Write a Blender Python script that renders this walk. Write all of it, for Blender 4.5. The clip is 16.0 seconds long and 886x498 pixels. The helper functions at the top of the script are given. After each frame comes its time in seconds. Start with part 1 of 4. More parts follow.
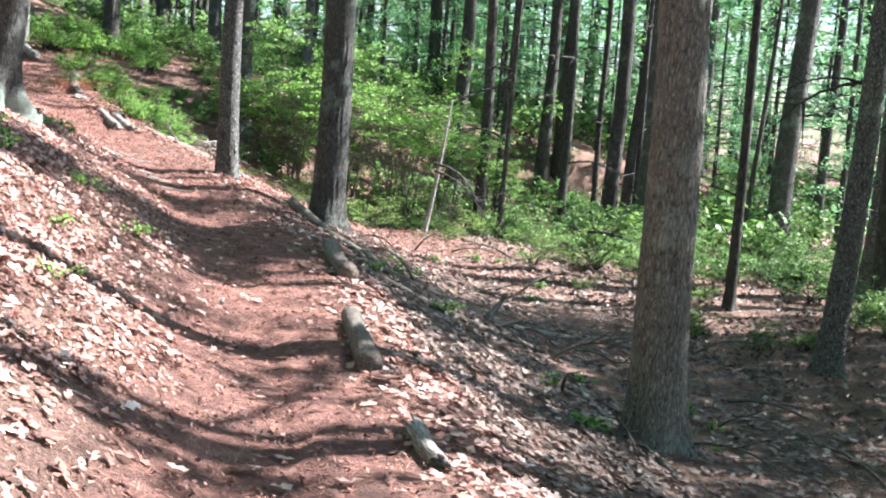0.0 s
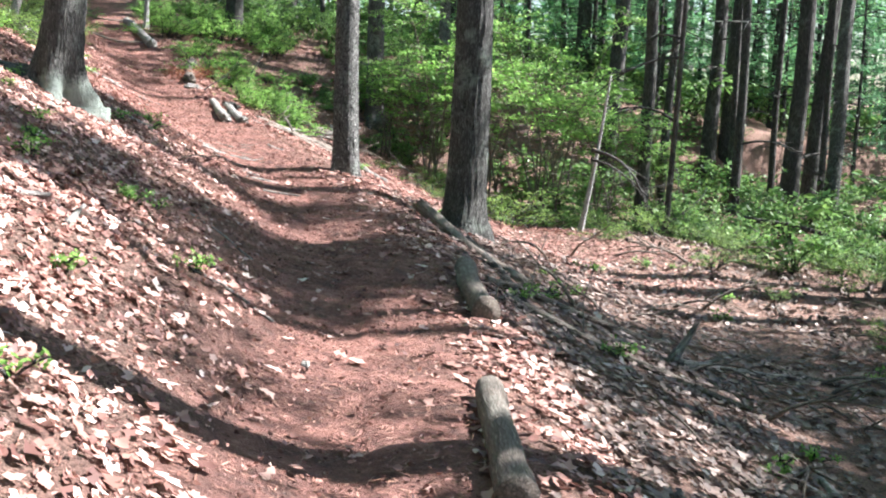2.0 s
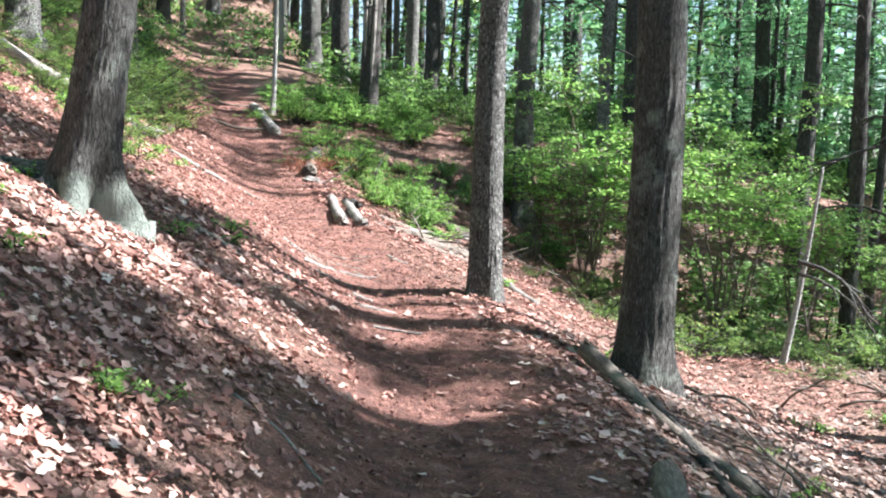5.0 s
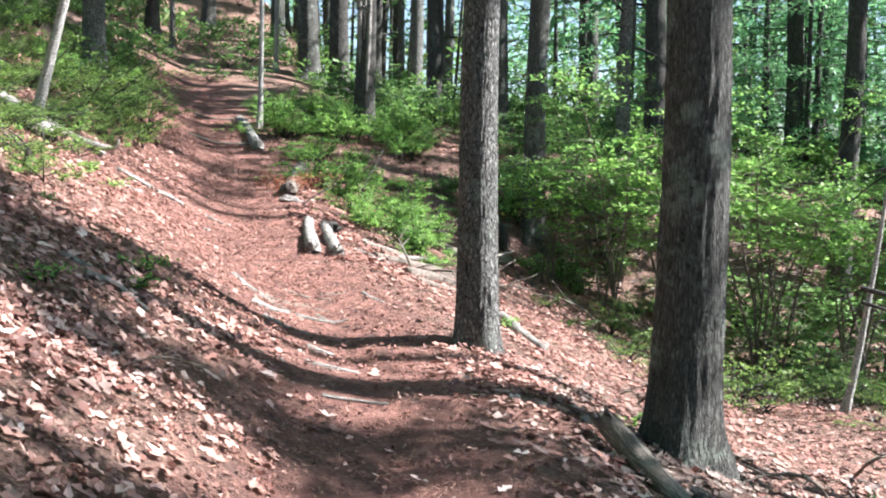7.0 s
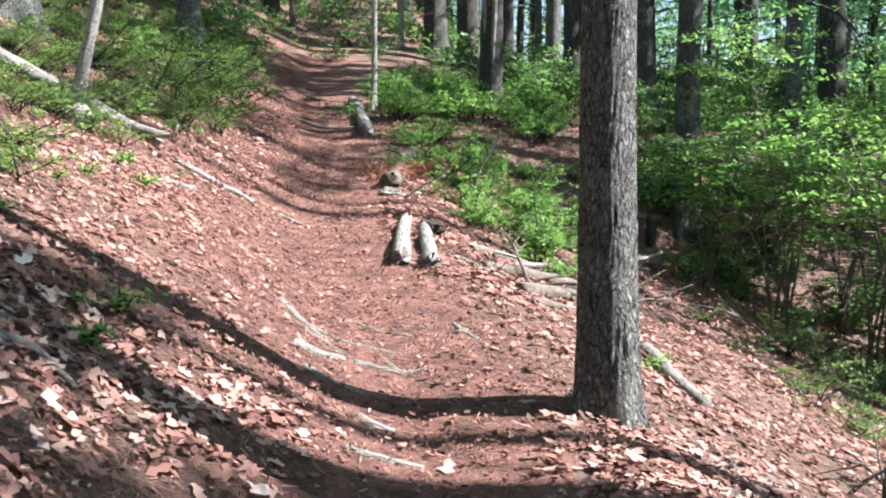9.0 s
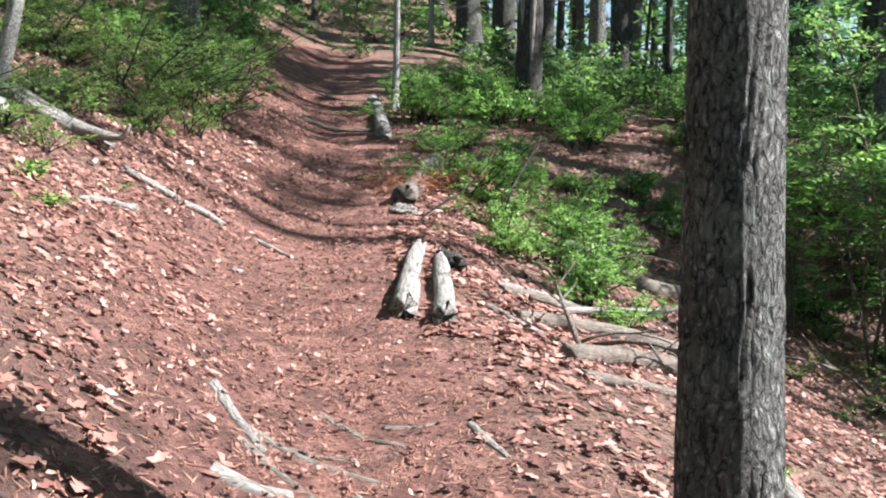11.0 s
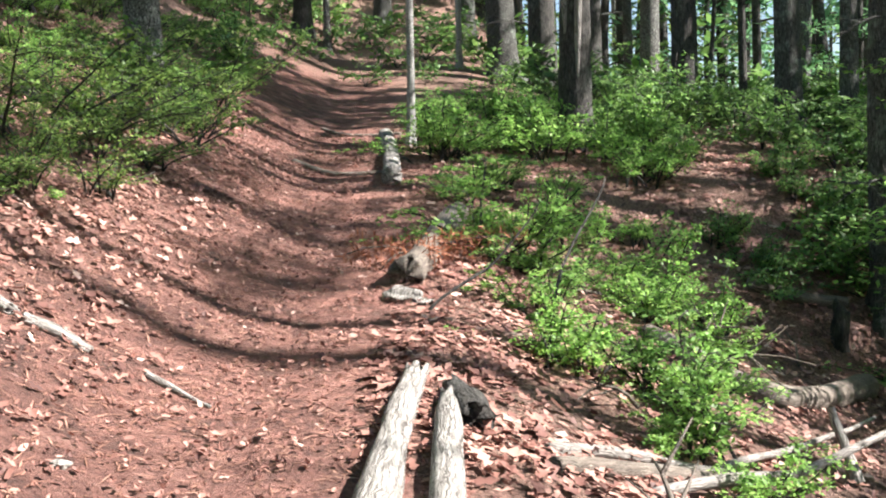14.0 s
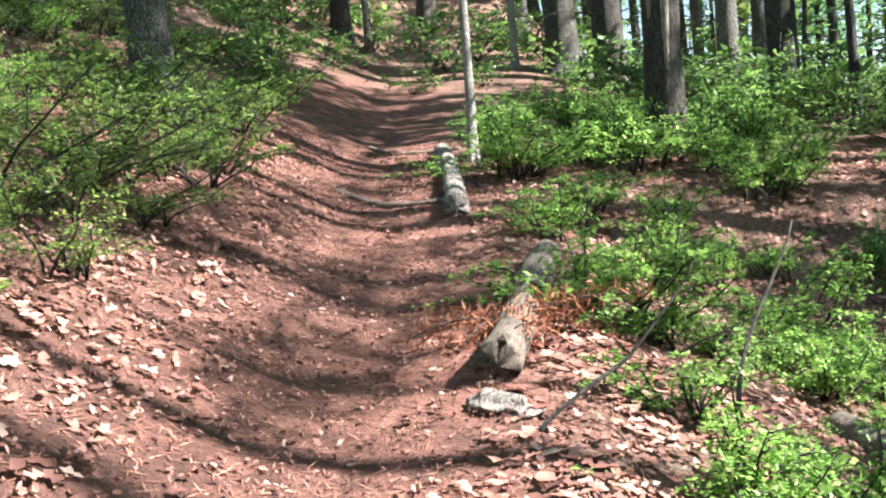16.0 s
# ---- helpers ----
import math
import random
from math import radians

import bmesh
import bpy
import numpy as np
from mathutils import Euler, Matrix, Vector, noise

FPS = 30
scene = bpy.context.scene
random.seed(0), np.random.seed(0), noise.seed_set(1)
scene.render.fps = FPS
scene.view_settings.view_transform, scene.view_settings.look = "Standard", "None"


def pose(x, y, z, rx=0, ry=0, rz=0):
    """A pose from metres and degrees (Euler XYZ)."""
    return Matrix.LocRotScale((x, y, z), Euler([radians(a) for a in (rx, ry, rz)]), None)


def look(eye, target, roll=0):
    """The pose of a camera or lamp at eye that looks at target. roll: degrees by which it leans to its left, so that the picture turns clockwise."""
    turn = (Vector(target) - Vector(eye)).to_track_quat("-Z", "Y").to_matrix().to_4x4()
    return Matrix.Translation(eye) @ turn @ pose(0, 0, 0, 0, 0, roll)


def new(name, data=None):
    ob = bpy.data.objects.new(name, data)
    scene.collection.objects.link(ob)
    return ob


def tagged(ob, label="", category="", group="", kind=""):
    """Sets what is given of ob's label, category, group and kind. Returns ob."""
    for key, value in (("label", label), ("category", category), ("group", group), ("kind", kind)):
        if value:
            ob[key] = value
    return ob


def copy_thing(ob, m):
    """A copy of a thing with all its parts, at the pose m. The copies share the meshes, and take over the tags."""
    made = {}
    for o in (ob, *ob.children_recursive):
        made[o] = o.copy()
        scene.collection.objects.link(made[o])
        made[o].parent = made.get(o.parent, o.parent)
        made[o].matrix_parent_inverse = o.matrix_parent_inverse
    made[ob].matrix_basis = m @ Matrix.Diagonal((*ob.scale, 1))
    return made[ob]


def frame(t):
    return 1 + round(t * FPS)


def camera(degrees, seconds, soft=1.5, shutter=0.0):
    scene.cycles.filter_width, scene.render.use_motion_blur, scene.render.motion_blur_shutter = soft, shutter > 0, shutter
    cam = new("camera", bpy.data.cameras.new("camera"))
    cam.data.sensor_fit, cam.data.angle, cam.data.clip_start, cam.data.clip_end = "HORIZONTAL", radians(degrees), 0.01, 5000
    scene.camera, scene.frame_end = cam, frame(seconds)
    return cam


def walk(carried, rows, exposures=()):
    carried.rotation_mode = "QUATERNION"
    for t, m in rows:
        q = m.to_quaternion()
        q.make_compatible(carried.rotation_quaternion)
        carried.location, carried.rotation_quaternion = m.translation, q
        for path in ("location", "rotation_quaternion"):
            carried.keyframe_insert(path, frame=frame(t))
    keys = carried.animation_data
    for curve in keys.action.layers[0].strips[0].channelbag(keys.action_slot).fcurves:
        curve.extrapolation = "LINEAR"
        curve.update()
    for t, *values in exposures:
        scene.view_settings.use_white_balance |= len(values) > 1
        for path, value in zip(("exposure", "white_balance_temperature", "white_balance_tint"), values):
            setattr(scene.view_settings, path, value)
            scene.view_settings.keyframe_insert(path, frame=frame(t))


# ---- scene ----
cam = camera(42.7, 16.0, soft=2.0)
METRES, EYE, TILT, LEAN, TURN = 18.5, 1.5, -7.0, -4.0, 0.0
ROWS = [
    (0.0, 0.0, 0.0, 0.0, 0.0, 0.0, -0.0),
    (0.5, -0.0048, 0.0389, 0.0034, 0.09, 0.8, 0.12),
    (1.0, -0.0071, 0.0769, 0.0072, 3.09, 2.83, 1.53),
    (1.5, -0.0038, 0.1082, 0.0089, 10.48, 2.42, 0.37),
    (2.0, -0.0087, 0.1482, 0.0165, 7.46, -0.83, 1.05),
    (2.5, -0.0107, 0.1795, 0.0211, 9.37, 0.6, 1.92),
    (3.0, -0.0136, 0.2056, 0.0247, 15.14, 1.88, 2.13),
    (3.5, -0.0249, 0.2337, 0.031, 13.6, 3.43, -2.18),
    (4.0, -0.0288, 0.261, 0.0338, 15.75, 4.11, -0.29),
    (4.5, -0.0322, 0.287, 0.0379, 16.68, 4.24, 0.85),
    (5.0, -0.0417, 0.3148, 0.0455, 14.76, 3.46, 0.19),
    (7.5, -0.061, 0.4622, 0.0651, 16.14, 4.34, 1.34),
    (8.0, -0.0691, 0.4961, 0.0726, 16.52, 2.7, 3.05),
    (8.5, -0.0754, 0.5312, 0.0768, 22.08, 3.33, 1.66),
    (11.0, -0.1278, 0.679, 0.1018, 25.1, 3.72, 0.29),
    (11.5, -0.1372, 0.7084, 0.1088, 27.05, 5.9, 0.13),
    (12.0, -0.1504, 0.7323, 0.1126, 30.03, 9.07, 1.47),
    (12.5, -0.1616, 0.7558, 0.1194, 30.76, 8.62, 0.9),
    (13.0, -0.1676, 0.7846, 0.1262, 31.54, 8.73, -0.89),
    (13.5, -0.1805, 0.8135, 0.1282, 29.54, 8.23, 0.2),
    (14.0, -0.1932, 0.8397, 0.1358, 27.55, 5.34, 2.11),
    (14.5, -0.2048, 0.8666, 0.147, 28.11, 5.02, 1.44),
    (15.0, -0.2207, 0.8887, 0.1513, 28.74, 5.37, 2.34),
    (15.5, -0.2368, 0.9083, 0.1578, 27.66, 6.14, 1.92),
    (16.0, -0.2527, 0.932, 0.1657, 30.52, 5.58, 5.05),
]
walk(cam, [(t, pose(0, 0, EYE, TILT, LEAN, TURN) @ pose(METRES * x, METRES * y, METRES * z, 90 + pitch, roll, yaw)) for t, x, y, z, yaw, pitch, roll in ROWS], [(0.0, 2.38, 5880, 11), (1.0, 2.34, 5880, 11), (1.6, 2.22, 5880, 11), (4.0, 2.18, 5880, 11), (5.0, 2.26, 5880, 11), (8.5, 2.02, 5880, 11), (11.0, 1.76, 5900, 11), (12.0, 1.80, 5950, 11), (13.5, 1.95, 6150, 11), (14.5, 2.00, 6350, 11), (15.5, 2.18, 6350, 11), (16.0, 2.25, 6350, 11)])

# ---- light ----
SUN_AZ, SUN_EL = 20.0, 44.0            # degrees: azimuth from +x towards +y, height above the horizon
world = bpy.data.worlds.new("spring_sky")
scene.world = world
world.use_nodes = True
wn = world.node_tree.nodes
sky = wn.new("ShaderNodeTexSky")
sky.sky_type, sky.sun_disc = "NISHITA", False
sky.sun_elevation, sky.sun_rotation = radians(SUN_EL), radians(90 - SUN_AZ)
world.node_tree.links.new(sky.outputs[0], wn["Background"].inputs[0])
wn["Background"].inputs[1].default_value = 0.057
sun = new("sun", bpy.data.lights.new("sun", "SUN"))
sun.data.energy, sun.data.angle, sun.data.color = 5.0, radians(0.6), (1.0, 0.93, 0.84)
sun.matrix_world = look((20 * math.cos(radians(SUN_AZ)), 20 * math.sin(radians(SUN_AZ)), 20 * math.tan(radians(SUN_EL))), (0, 0, 0))

# ---- materials ----
def shader(name):
    m = bpy.data.materials.new(name)
    m.use_nodes = True
    return m, m.node_tree.nodes, m.node_tree.links, m.node_tree.nodes["Principled BSDF"]


def ramp(nodes, stops):
    r = nodes.new("ShaderNodeValToRGB")
    while len(r.color_ramp.elements) < len(stops):
        r.color_ramp.elements.new(0.5)
    for e, (p, c) in zip(r.color_ramp.elements, stops):
        e.position, e.color = p, (*c, 1)
    return r


def noise_tex(nodes, links, vec, scale, detail=6, rough=0.6):
    n = nodes.new("ShaderNodeTexNoise")
    n.inputs["Scale"].default_value, n.inputs["Detail"].default_value, n.inputs["Roughness"].default_value = scale, detail, rough
    links.new(vec, n.inputs["Vector"])
    return n


def mix_col(nodes, links, fac, a, b, mode="MIX"):
    m = nodes.new("ShaderNodeMix")
    m.data_type, m.blend_type = "RGBA", mode
    for socket, v in ((m.inputs[0], fac), (m.inputs[6], a), (m.inputs[7], b)):
        if isinstance(v, (int, float)):
            socket.default_value = v
        elif isinstance(v, tuple):
            socket.default_value = (*v, 1)
        else:
            links.new(v, socket)
    return m.outputs[2]


def bump(nodes, links, height, bsdf, strength, distance):
    b = nodes.new("ShaderNodeBump")
    b.inputs["Strength"].default_value, b.inputs["Distance"].default_value = strength, distance
    links.new(height, b.inputs["Height"])
    links.new(b.outputs[0], bsdf.inputs["Normal"])


def ground_material():
    m, n, l, bsdf = shader("forest_floor")
    pos = n.new("ShaderNodeTexCoord").outputs["Object"]
    big, mid, fine = noise_tex(n, l, pos, 0.55, 4), noise_tex(n, l, pos, 5.0, 8, 0.7), noise_tex(n, l, pos, 46.0, 6, 0.75)
    soil = ramp(n, [(0.3, (0.07, 0.034, 0.03)), (0.44, (0.225, 0.102, 0.084)), (0.57, (0.40, 0.195, 0.16)), (0.72, (0.60, 0.35, 0.295))])
    l.new(mid.outputs[0], soil.inputs[0])
    litter = ramp(n, [(0.3, (0.11, 0.066, 0.052)), (0.45, (0.25, 0.15, 0.118)), (0.58, (0.39, 0.25, 0.20)), (0.72, (0.54, 0.385, 0.32))])
    l.new(fine.outputs[0], litter.inputs[0])
    tread = n.new("ShaderNodeAttribute")
    tread.attribute_name = "tread"
    edge = n.new("ShaderNodeMath")
    edge.operation = "MULTIPLY_ADD"
    l.new(mid.outputs[0], edge.inputs[0])
    edge.inputs[1].default_value, edge.inputs[2].default_value = 1.4, -0.7
    wear = n.new("ShaderNodeMath")
    wear.operation, wear.use_clamp = "ADD", True
    l.new(tread.outputs["Fac"], wear.inputs[0])
    l.new(edge.outputs[0], wear.inputs[1])
    col = mix_col(n, l, wear.outputs[0], litter.outputs[0], soil.outputs[0])
    patch = ramp(n, [(0.35, (0.62, 0.58, 0.56)), (0.65, (1.1, 1.05, 1.0))])
    l.new(big.outputs[0], patch.inputs[0])
    col = mix_col(n, l, 0.8, col, patch.outputs[0], "MULTIPLY")
    grit = ramp(n, [(0.3, (0.45, 0.42, 0.42)), (0.5, (0.95, 0.95, 0.95)), (0.72, (1.4, 1.38, 1.36))])
    l.new(fine.outputs[0], grit.inputs[0])
    col = mix_col(n, l, 0.7, col, grit.outputs[0], "MULTIPLY")
    l.new(col, bsdf.inputs["Base Color"])
    bsdf.inputs["Roughness"].default_value = 0.92
    both = n.new("ShaderNodeMath")
    both.operation = "MULTIPLY_ADD"
    l.new(mid.outputs[0], both.inputs[0])
    both.inputs[1].default_value = 2.0
    l.new(fine.outputs[0], both.inputs[2])
    bump(n, l, both.outputs[0], bsdf, 1.0, 0.07)
    return m


def bark_material(name, dark, mid, light, lichen=0.25, scale=1.0, stretch=0.22, relief=0.02, crack=0.0, foot=0.0):
    """Furrowed bark: long plates with dark cracks between them, grain and lichen."""
    m, n, l, bsdf = shader(name)
    pos = n.new("ShaderNodeTexCoord").outputs["Object"]
    warp = noise_tex(n, l, pos, 9.0, 4)
    shift = n.new("ShaderNodeVectorMath")
    shift.operation = "MULTIPLY_ADD"
    l.new(warp.outputs["Color"], shift.inputs[0])
    shift.inputs[1].default_value = (0.05, 0.05, 0.16)
    l.new(pos, shift.inputs[2])
    mp = n.new("ShaderNodeMapping")
    mp.inputs["Scale"].default_value = (34 * scale, 34 * scale, 34 * scale * stretch)
    l.new(shift.outputs[0], mp.inputs[0])
    cells = n.new("ShaderNodeTexVoronoi")
    cells.feature = "DISTANCE_TO_EDGE"
    cells.inputs["Scale"].default_value = 1.0
    l.new(mp.outputs[0], cells.inputs["Vector"])
    rugged = noise_tex(n, l, mp.outputs[0], 0.9, 8, 0.72)
    broken = n.new("ShaderNodeMath")
    broken.operation = "MULTIPLY_ADD"
    l.new(rugged.outputs[0], broken.inputs[0])
    broken.inputs[1].default_value = 0.9
    l.new(cells.outputs["Distance"], broken.inputs[2])
    plate = ramp(n, [(0.38, (crack,) * 3), (0.52, (0.6, 0.6, 0.6)), (0.85, (1, 1, 1))])
    l.new(broken.outputs[0], plate.inputs[0])
    patches, fine = noise_tex(n, l, pos, 3.0, 7, 0.7), noise_tex(n, l, mp.outputs[0], 3.0, 5, 0.7)
    tone = n.new("ShaderNodeMath")
    tone.operation = "MULTIPLY"
    l.new(plate.outputs[0], tone.inputs[0])
    l.new(fine.outputs[0], tone.inputs[1])
    col = ramp(n, [(0.08, dark), (0.42, mid), (0.66, light)])
    l.new(tone.outputs[0], col.inputs[0])
    spots = ramp(n, [(0.53, (0, 0, 0)), (0.62, (1, 1, 1))])
    l.new(patches.outputs[0], spots.inputs[0])
    amount = n.new("ShaderNodeMath")
    amount.operation = "MULTIPLY"
    l.new(spots.outputs[0], amount.inputs[0])
    amount.inputs[1].default_value = lichen
    lich = n.new("ShaderNodeMath")
    lich.operation = "MULTIPLY"
    l.new(amount.outputs[0], lich.inputs[0])
    l.new(plate.outputs[0], lich.inputs[1])
    out = mix_col(n, l, lich.outputs[0], col.outputs[0], (0.32, 0.37, 0.32))
    if foot:
        # a crust of pale lichen that climbs unevenly from the root
        split, low = n.new("ShaderNodeSeparateXYZ"), n.new("ShaderNodeMath")
        l.new(pos, split.inputs[0])
        low.operation = "MULTIPLY_ADD"
        l.new(patches.outputs[0], low.inputs[0])
        low.inputs[1].default_value = -1.6
        l.new(split.outputs[2], low.inputs[2])
        crust = ramp(n, [(0.0, (0.6, 0.6, 0.6)), (0.25, (0, 0, 0))])
        shift_up = n.new("ShaderNodeMath")
        shift_up.operation = "ADD"
        l.new(low.outputs[0], shift_up.inputs[0])
        shift_up.inputs[1].default_value = 0.85 - foot
        l.new(shift_up.outputs[0], crust.inputs[0])
        out = mix_col(n, l, crust.outputs[0], out, (0.40, 0.46, 0.40))
    l.new(out, bsdf.inputs["Base Color"])
    bsdf.inputs["Roughness"].default_value = 0.88
    bump(n, l, tone.outputs[0], bsdf, 1.0, relief)
    return m


def leaf_material(name, stops, translucent=0.35, rough=0.55, per_object=0.0):
    m, n, l, bsdf = shader(name)
    geo = n.new("ShaderNodeNewGeometry")
    col = ramp(n, stops)
    l.new(geo.outputs["Random Per Island"], col.inputs[0])
    out = col.outputs[0]
    if per_object:
        info = n.new("ShaderNodeObjectInfo")
        tone = ramp(n, [(0.0, (1 - per_object,) * 3), (1.0, (1 + per_object, 1 + per_object * 0.7, 1))])
        l.new(info.outputs["Random"], tone.inputs[0])
        out = mix_col(n, l, 1.0, out, tone.outputs[0], "MULTIPLY")
    l.new(out, bsdf.inputs["Base Color"])
    bsdf.inputs["Roughness"].default_value = rough
    if translucent:
        tr, mx = n.new("ShaderNodeBsdfTranslucent"), n.new("ShaderNodeMixShader")
        l.new(out, tr.inputs[0])
        mx.inputs[0].default_value = translucent
        l.new(bsdf.outputs[0], mx.inputs[1])
        l.new(tr.outputs[0], mx.inputs[2])
        l.new(mx.outputs[0], n["Material Output"].inputs[0])
    return m


FLOOR = ground_material()
BARK_GREY = bark_material("grey_bark", (0.022, 0.021, 0.02), (0.22, 0.217, 0.205), (0.78, 0.77, 0.74), 0.75, 1.1, 0.5, 0.07, 0.0)
BARK_BROWN = bark_material("brown_bark", (0.02, 0.019, 0.018), (0.1, 0.098, 0.09), (0.26, 0.255, 0.238), 0.7, 1.3, 0.22, 0.03, 0.1)
BARK_ROOT = bark_material("lichened_bark", (0.02, 0.019, 0.018), (0.1, 0.098, 0.09), (0.26, 0.255, 0.238), 0.7, 1.3, 0.22, 0.03, 0.1, 0.02)
BARK_OLD = bark_material("old_grey_bark", (0.05, 0.046, 0.04), (0.22, 0.205, 0.18), (0.46, 0.435, 0.39), 0.7, 1.1, 0.3, 0.03, 0.15)
BARK_DARK = bark_material("dark_bark", (0.016, 0.015, 0.014), (0.06, 0.055, 0.05), (0.15, 0.138, 0.122), 0.25, 0.9, 0.22)
BARK_PALE = bark_material("pale_bark", (0.07, 0.066, 0.06), (0.42, 0.41, 0.39), (0.80, 0.78, 0.75), 0.25, 1.5, 1.3, 0.008)
BLEACHED = bark_material("bleached_wood", (0.07, 0.06, 0.054), (0.36, 0.335, 0.31), (0.66, 0.63, 0.60), 0.0, 1.6, 0.045, 0.015, 0.1)
DEADWOOD = bark_material("weathered_wood", (0.08, 0.068, 0.06), (0.28, 0.255, 0.235), (0.54, 0.51, 0.48), 0.05, 1.6, 0.06, 0.01, 0.2)
LOGBARK = bark_material("log_bark", (0.045, 0.036, 0.03), (0.19, 0.155, 0.128), (0.38, 0.33, 0.285), 0.2, 1.7, 0.07, 0.012, 0.3)
CHARRED = bark_material("charred_wood", (0.012, 0.011, 0.01), (0.05, 0.045, 0.04), (0.13, 0.12, 0.11), 0.05, 1.2, 0.2)
ROCK = bark_material("granite", (0.20, 0.185, 0.17), (0.42, 0.39, 0.36), (0.60, 0.57, 0.54), 0.3, 0.5, 0.9, 0.01)
LITTER = leaf_material("dry_oak_leaves", [(0.0, (0.11, 0.048, 0.039)), (0.3, (0.27, 0.132, 0.106)), (0.62, (0.45, 0.26, 0.215)), (0.9, (0.64, 0.43, 0.37)), (1.0, (0.80, 0.66, 0.60))], 0.2, 0.55)
# darker, greyer mix of leaf tones, used in the hollow
DULL_LITTER = leaf_material("dull_brown_leaves", [(0.0, (0.055, 0.036, 0.03)), (0.3, (0.115, 0.078, 0.065)), (0.6, (0.195, 0.135, 0.112)), (0.9, (0.31, 0.225, 0.19)), (1.0, (0.55, 0.44, 0.39))], 0.1, 0.55)
RED_LITTER = leaf_material("rusty_oak_leaves", [(0.0, (0.085, 0.036, 0.03)), (0.35, (0.20, 0.088, 0.07)), (0.7, (0.34, 0.17, 0.135)), (0.95, (0.44, 0.25, 0.205)), (1.0, (0.60, 0.43, 0.37))], 0.15, 0.65)
NEEDLES = leaf_material("fallen_needles", [(0.0, (0.16, 0.07, 0.048)), (0.5, (0.28, 0.135, 0.095)), (1.0, (0.42, 0.23, 0.17))], 0.0, 0.6)
RED_NEEDLES = leaf_material("dead_red_needles", [(0.0, (0.20, 0.075, 0.045)), (1.0, (0.40, 0.16, 0.085))], 0.2, 0.6)
SHRUB_LEAF = leaf_material("fresh_shrub_leaves", [(0.0, (0.11, 0.235, 0.05)), (0.5, (0.23, 0.44, 0.115)), (1.0, (0.40, 0.62, 0.19))], 0.58, 0.5, 0.22)
# shrub leaves again, with the dappled shade of the bank put into the colour
SHADED_LEAF = leaf_material("shaded_shrub_leaves", [(0.0, (0.08, 0.155, 0.04)), (0.5, (0.165, 0.285, 0.08)), (1.0, (0.30, 0.44, 0.135))], 0.55, 0.5, 0.3)
DARK_LEAF = leaf_material("undergrowth_leaves", [(0.0, (0.07, 0.155, 0.045)), (0.5, (0.145, 0.285, 0.085)), (1.0, (0.25, 0.42, 0.13))], 0.4, 0.5, 0.25)
PINE_LEAF = leaf_material("pine_needles", [(0.0, (0.09, 0.235, 0.13)), (0.6, (0.17, 0.38, 0.20)), (1.0, (0.27, 0.52, 0.25))], 0.55, 0.5, 0.3)
SPRING_LEAF = leaf_material("young_oak_leaves", [(0.0, (0.15, 0.26, 0.06)), (1.0, (0.30, 0.45, 0.12))], 0.45, 0.5, 0.2)

# ---- the lie of the land ----
def glide(table, s):
    """A smooth curve through a few (place, value) pairs."""
    xs, ys = np.array([p[0] for p in table], float), np.array([p[1] for p in table], float)
    slope, s = np.gradient(ys, xs), np.clip(np.asarray(s, float), xs[0], xs[-1])
    i = np.clip(np.searchsorted(xs, s) - 1, 0, len(xs) - 2)
    h = xs[i + 1] - xs[i]
    u = (s - xs[i]) / h
    return (2*u**3 - 3*u**2 + 1) * ys[i] + (u**3 - 2*u**2 + u) * h * slope[i] + (3*u**2 - 2*u**3) * ys[i + 1] + (u**3 - u**2) * h * slope[i + 1]


TRAIL = [(-60, -9), (-8, -2.2), (0, 0), (5.5, 1.85), (7.6, 2.3), (9.5, 2.72), (11.5, 3.0), (15, 3.2), (17.7, 2.8), (20, 2.42), (23.5, 2.38), (26, 2.08), (28, 1.76), (30, 1.56), (36, 1.1), (60, 0)]
CLIMB = [(-60, -1.5), (-8, -.3), (0, -.12), (5.5, -.13), (7.6, -.1), (9.5, 0), (11.5, .12), (15, .36), (17.7, .74), (20, 1.0), (21.8, 1.2), (23.5, 1.42), (26, 1.86), (28, 2.22), (30, 2.6), (36, 3.9), (42, 5.5), (50, 8.0), (65, 11.5), (90, 15), (140, 18)]


def trail_coords(x, y):
    """How far along the trail a place lies, and how far to the right of its middle."""
    s = -0.42 * x + 0.907 * y
    return s, 0.907 * x + 0.42 * y - glide(TRAIL, s)


def eased(a, w):
    return 0.5 * (a + np.sqrt(a * a + w * w))


def land(x, y):
    x, y = np.asarray(x, float), np.asarray(y, float)
    s, d = trail_coords(x, y)
    z = glide(CLIMB, s)
    far = np.clip((d - 1.5) / 6, 0, 1)
    z = z + far * far * (3 - 2 * far) * (glide(CLIMB, np.minimum(s, 33.0)) - 0.06 * np.clip(s - 33, 0, 60) - z)
    bank = 8 * np.tanh(0.56 * eased(-d - 0.48, 0.25) / 8)
    k = np.clip((s - 25) / 3, 0, 1)
    fall = z - (0.43 - 0.38 * k * k * (3 - 2 * k)) * eased(d - 0.75, 0.3) - 0.1 * k * eased(d - 7, 2) - 0.04 * np.exp(-(d / 0.5) ** 2)
    hollow = -1.1 + 0.02 * np.clip(s - 20, 0, 60) + 0.45 * np.exp(-((x - 0.3) ** 2 + (y - 18.8) ** 2) / 7)
    low = 0.5 * (fall + hollow + np.sqrt((fall - hollow) ** 2 + 0.15))
    return np.where(d < 0, fall, low) + bank - 0.02


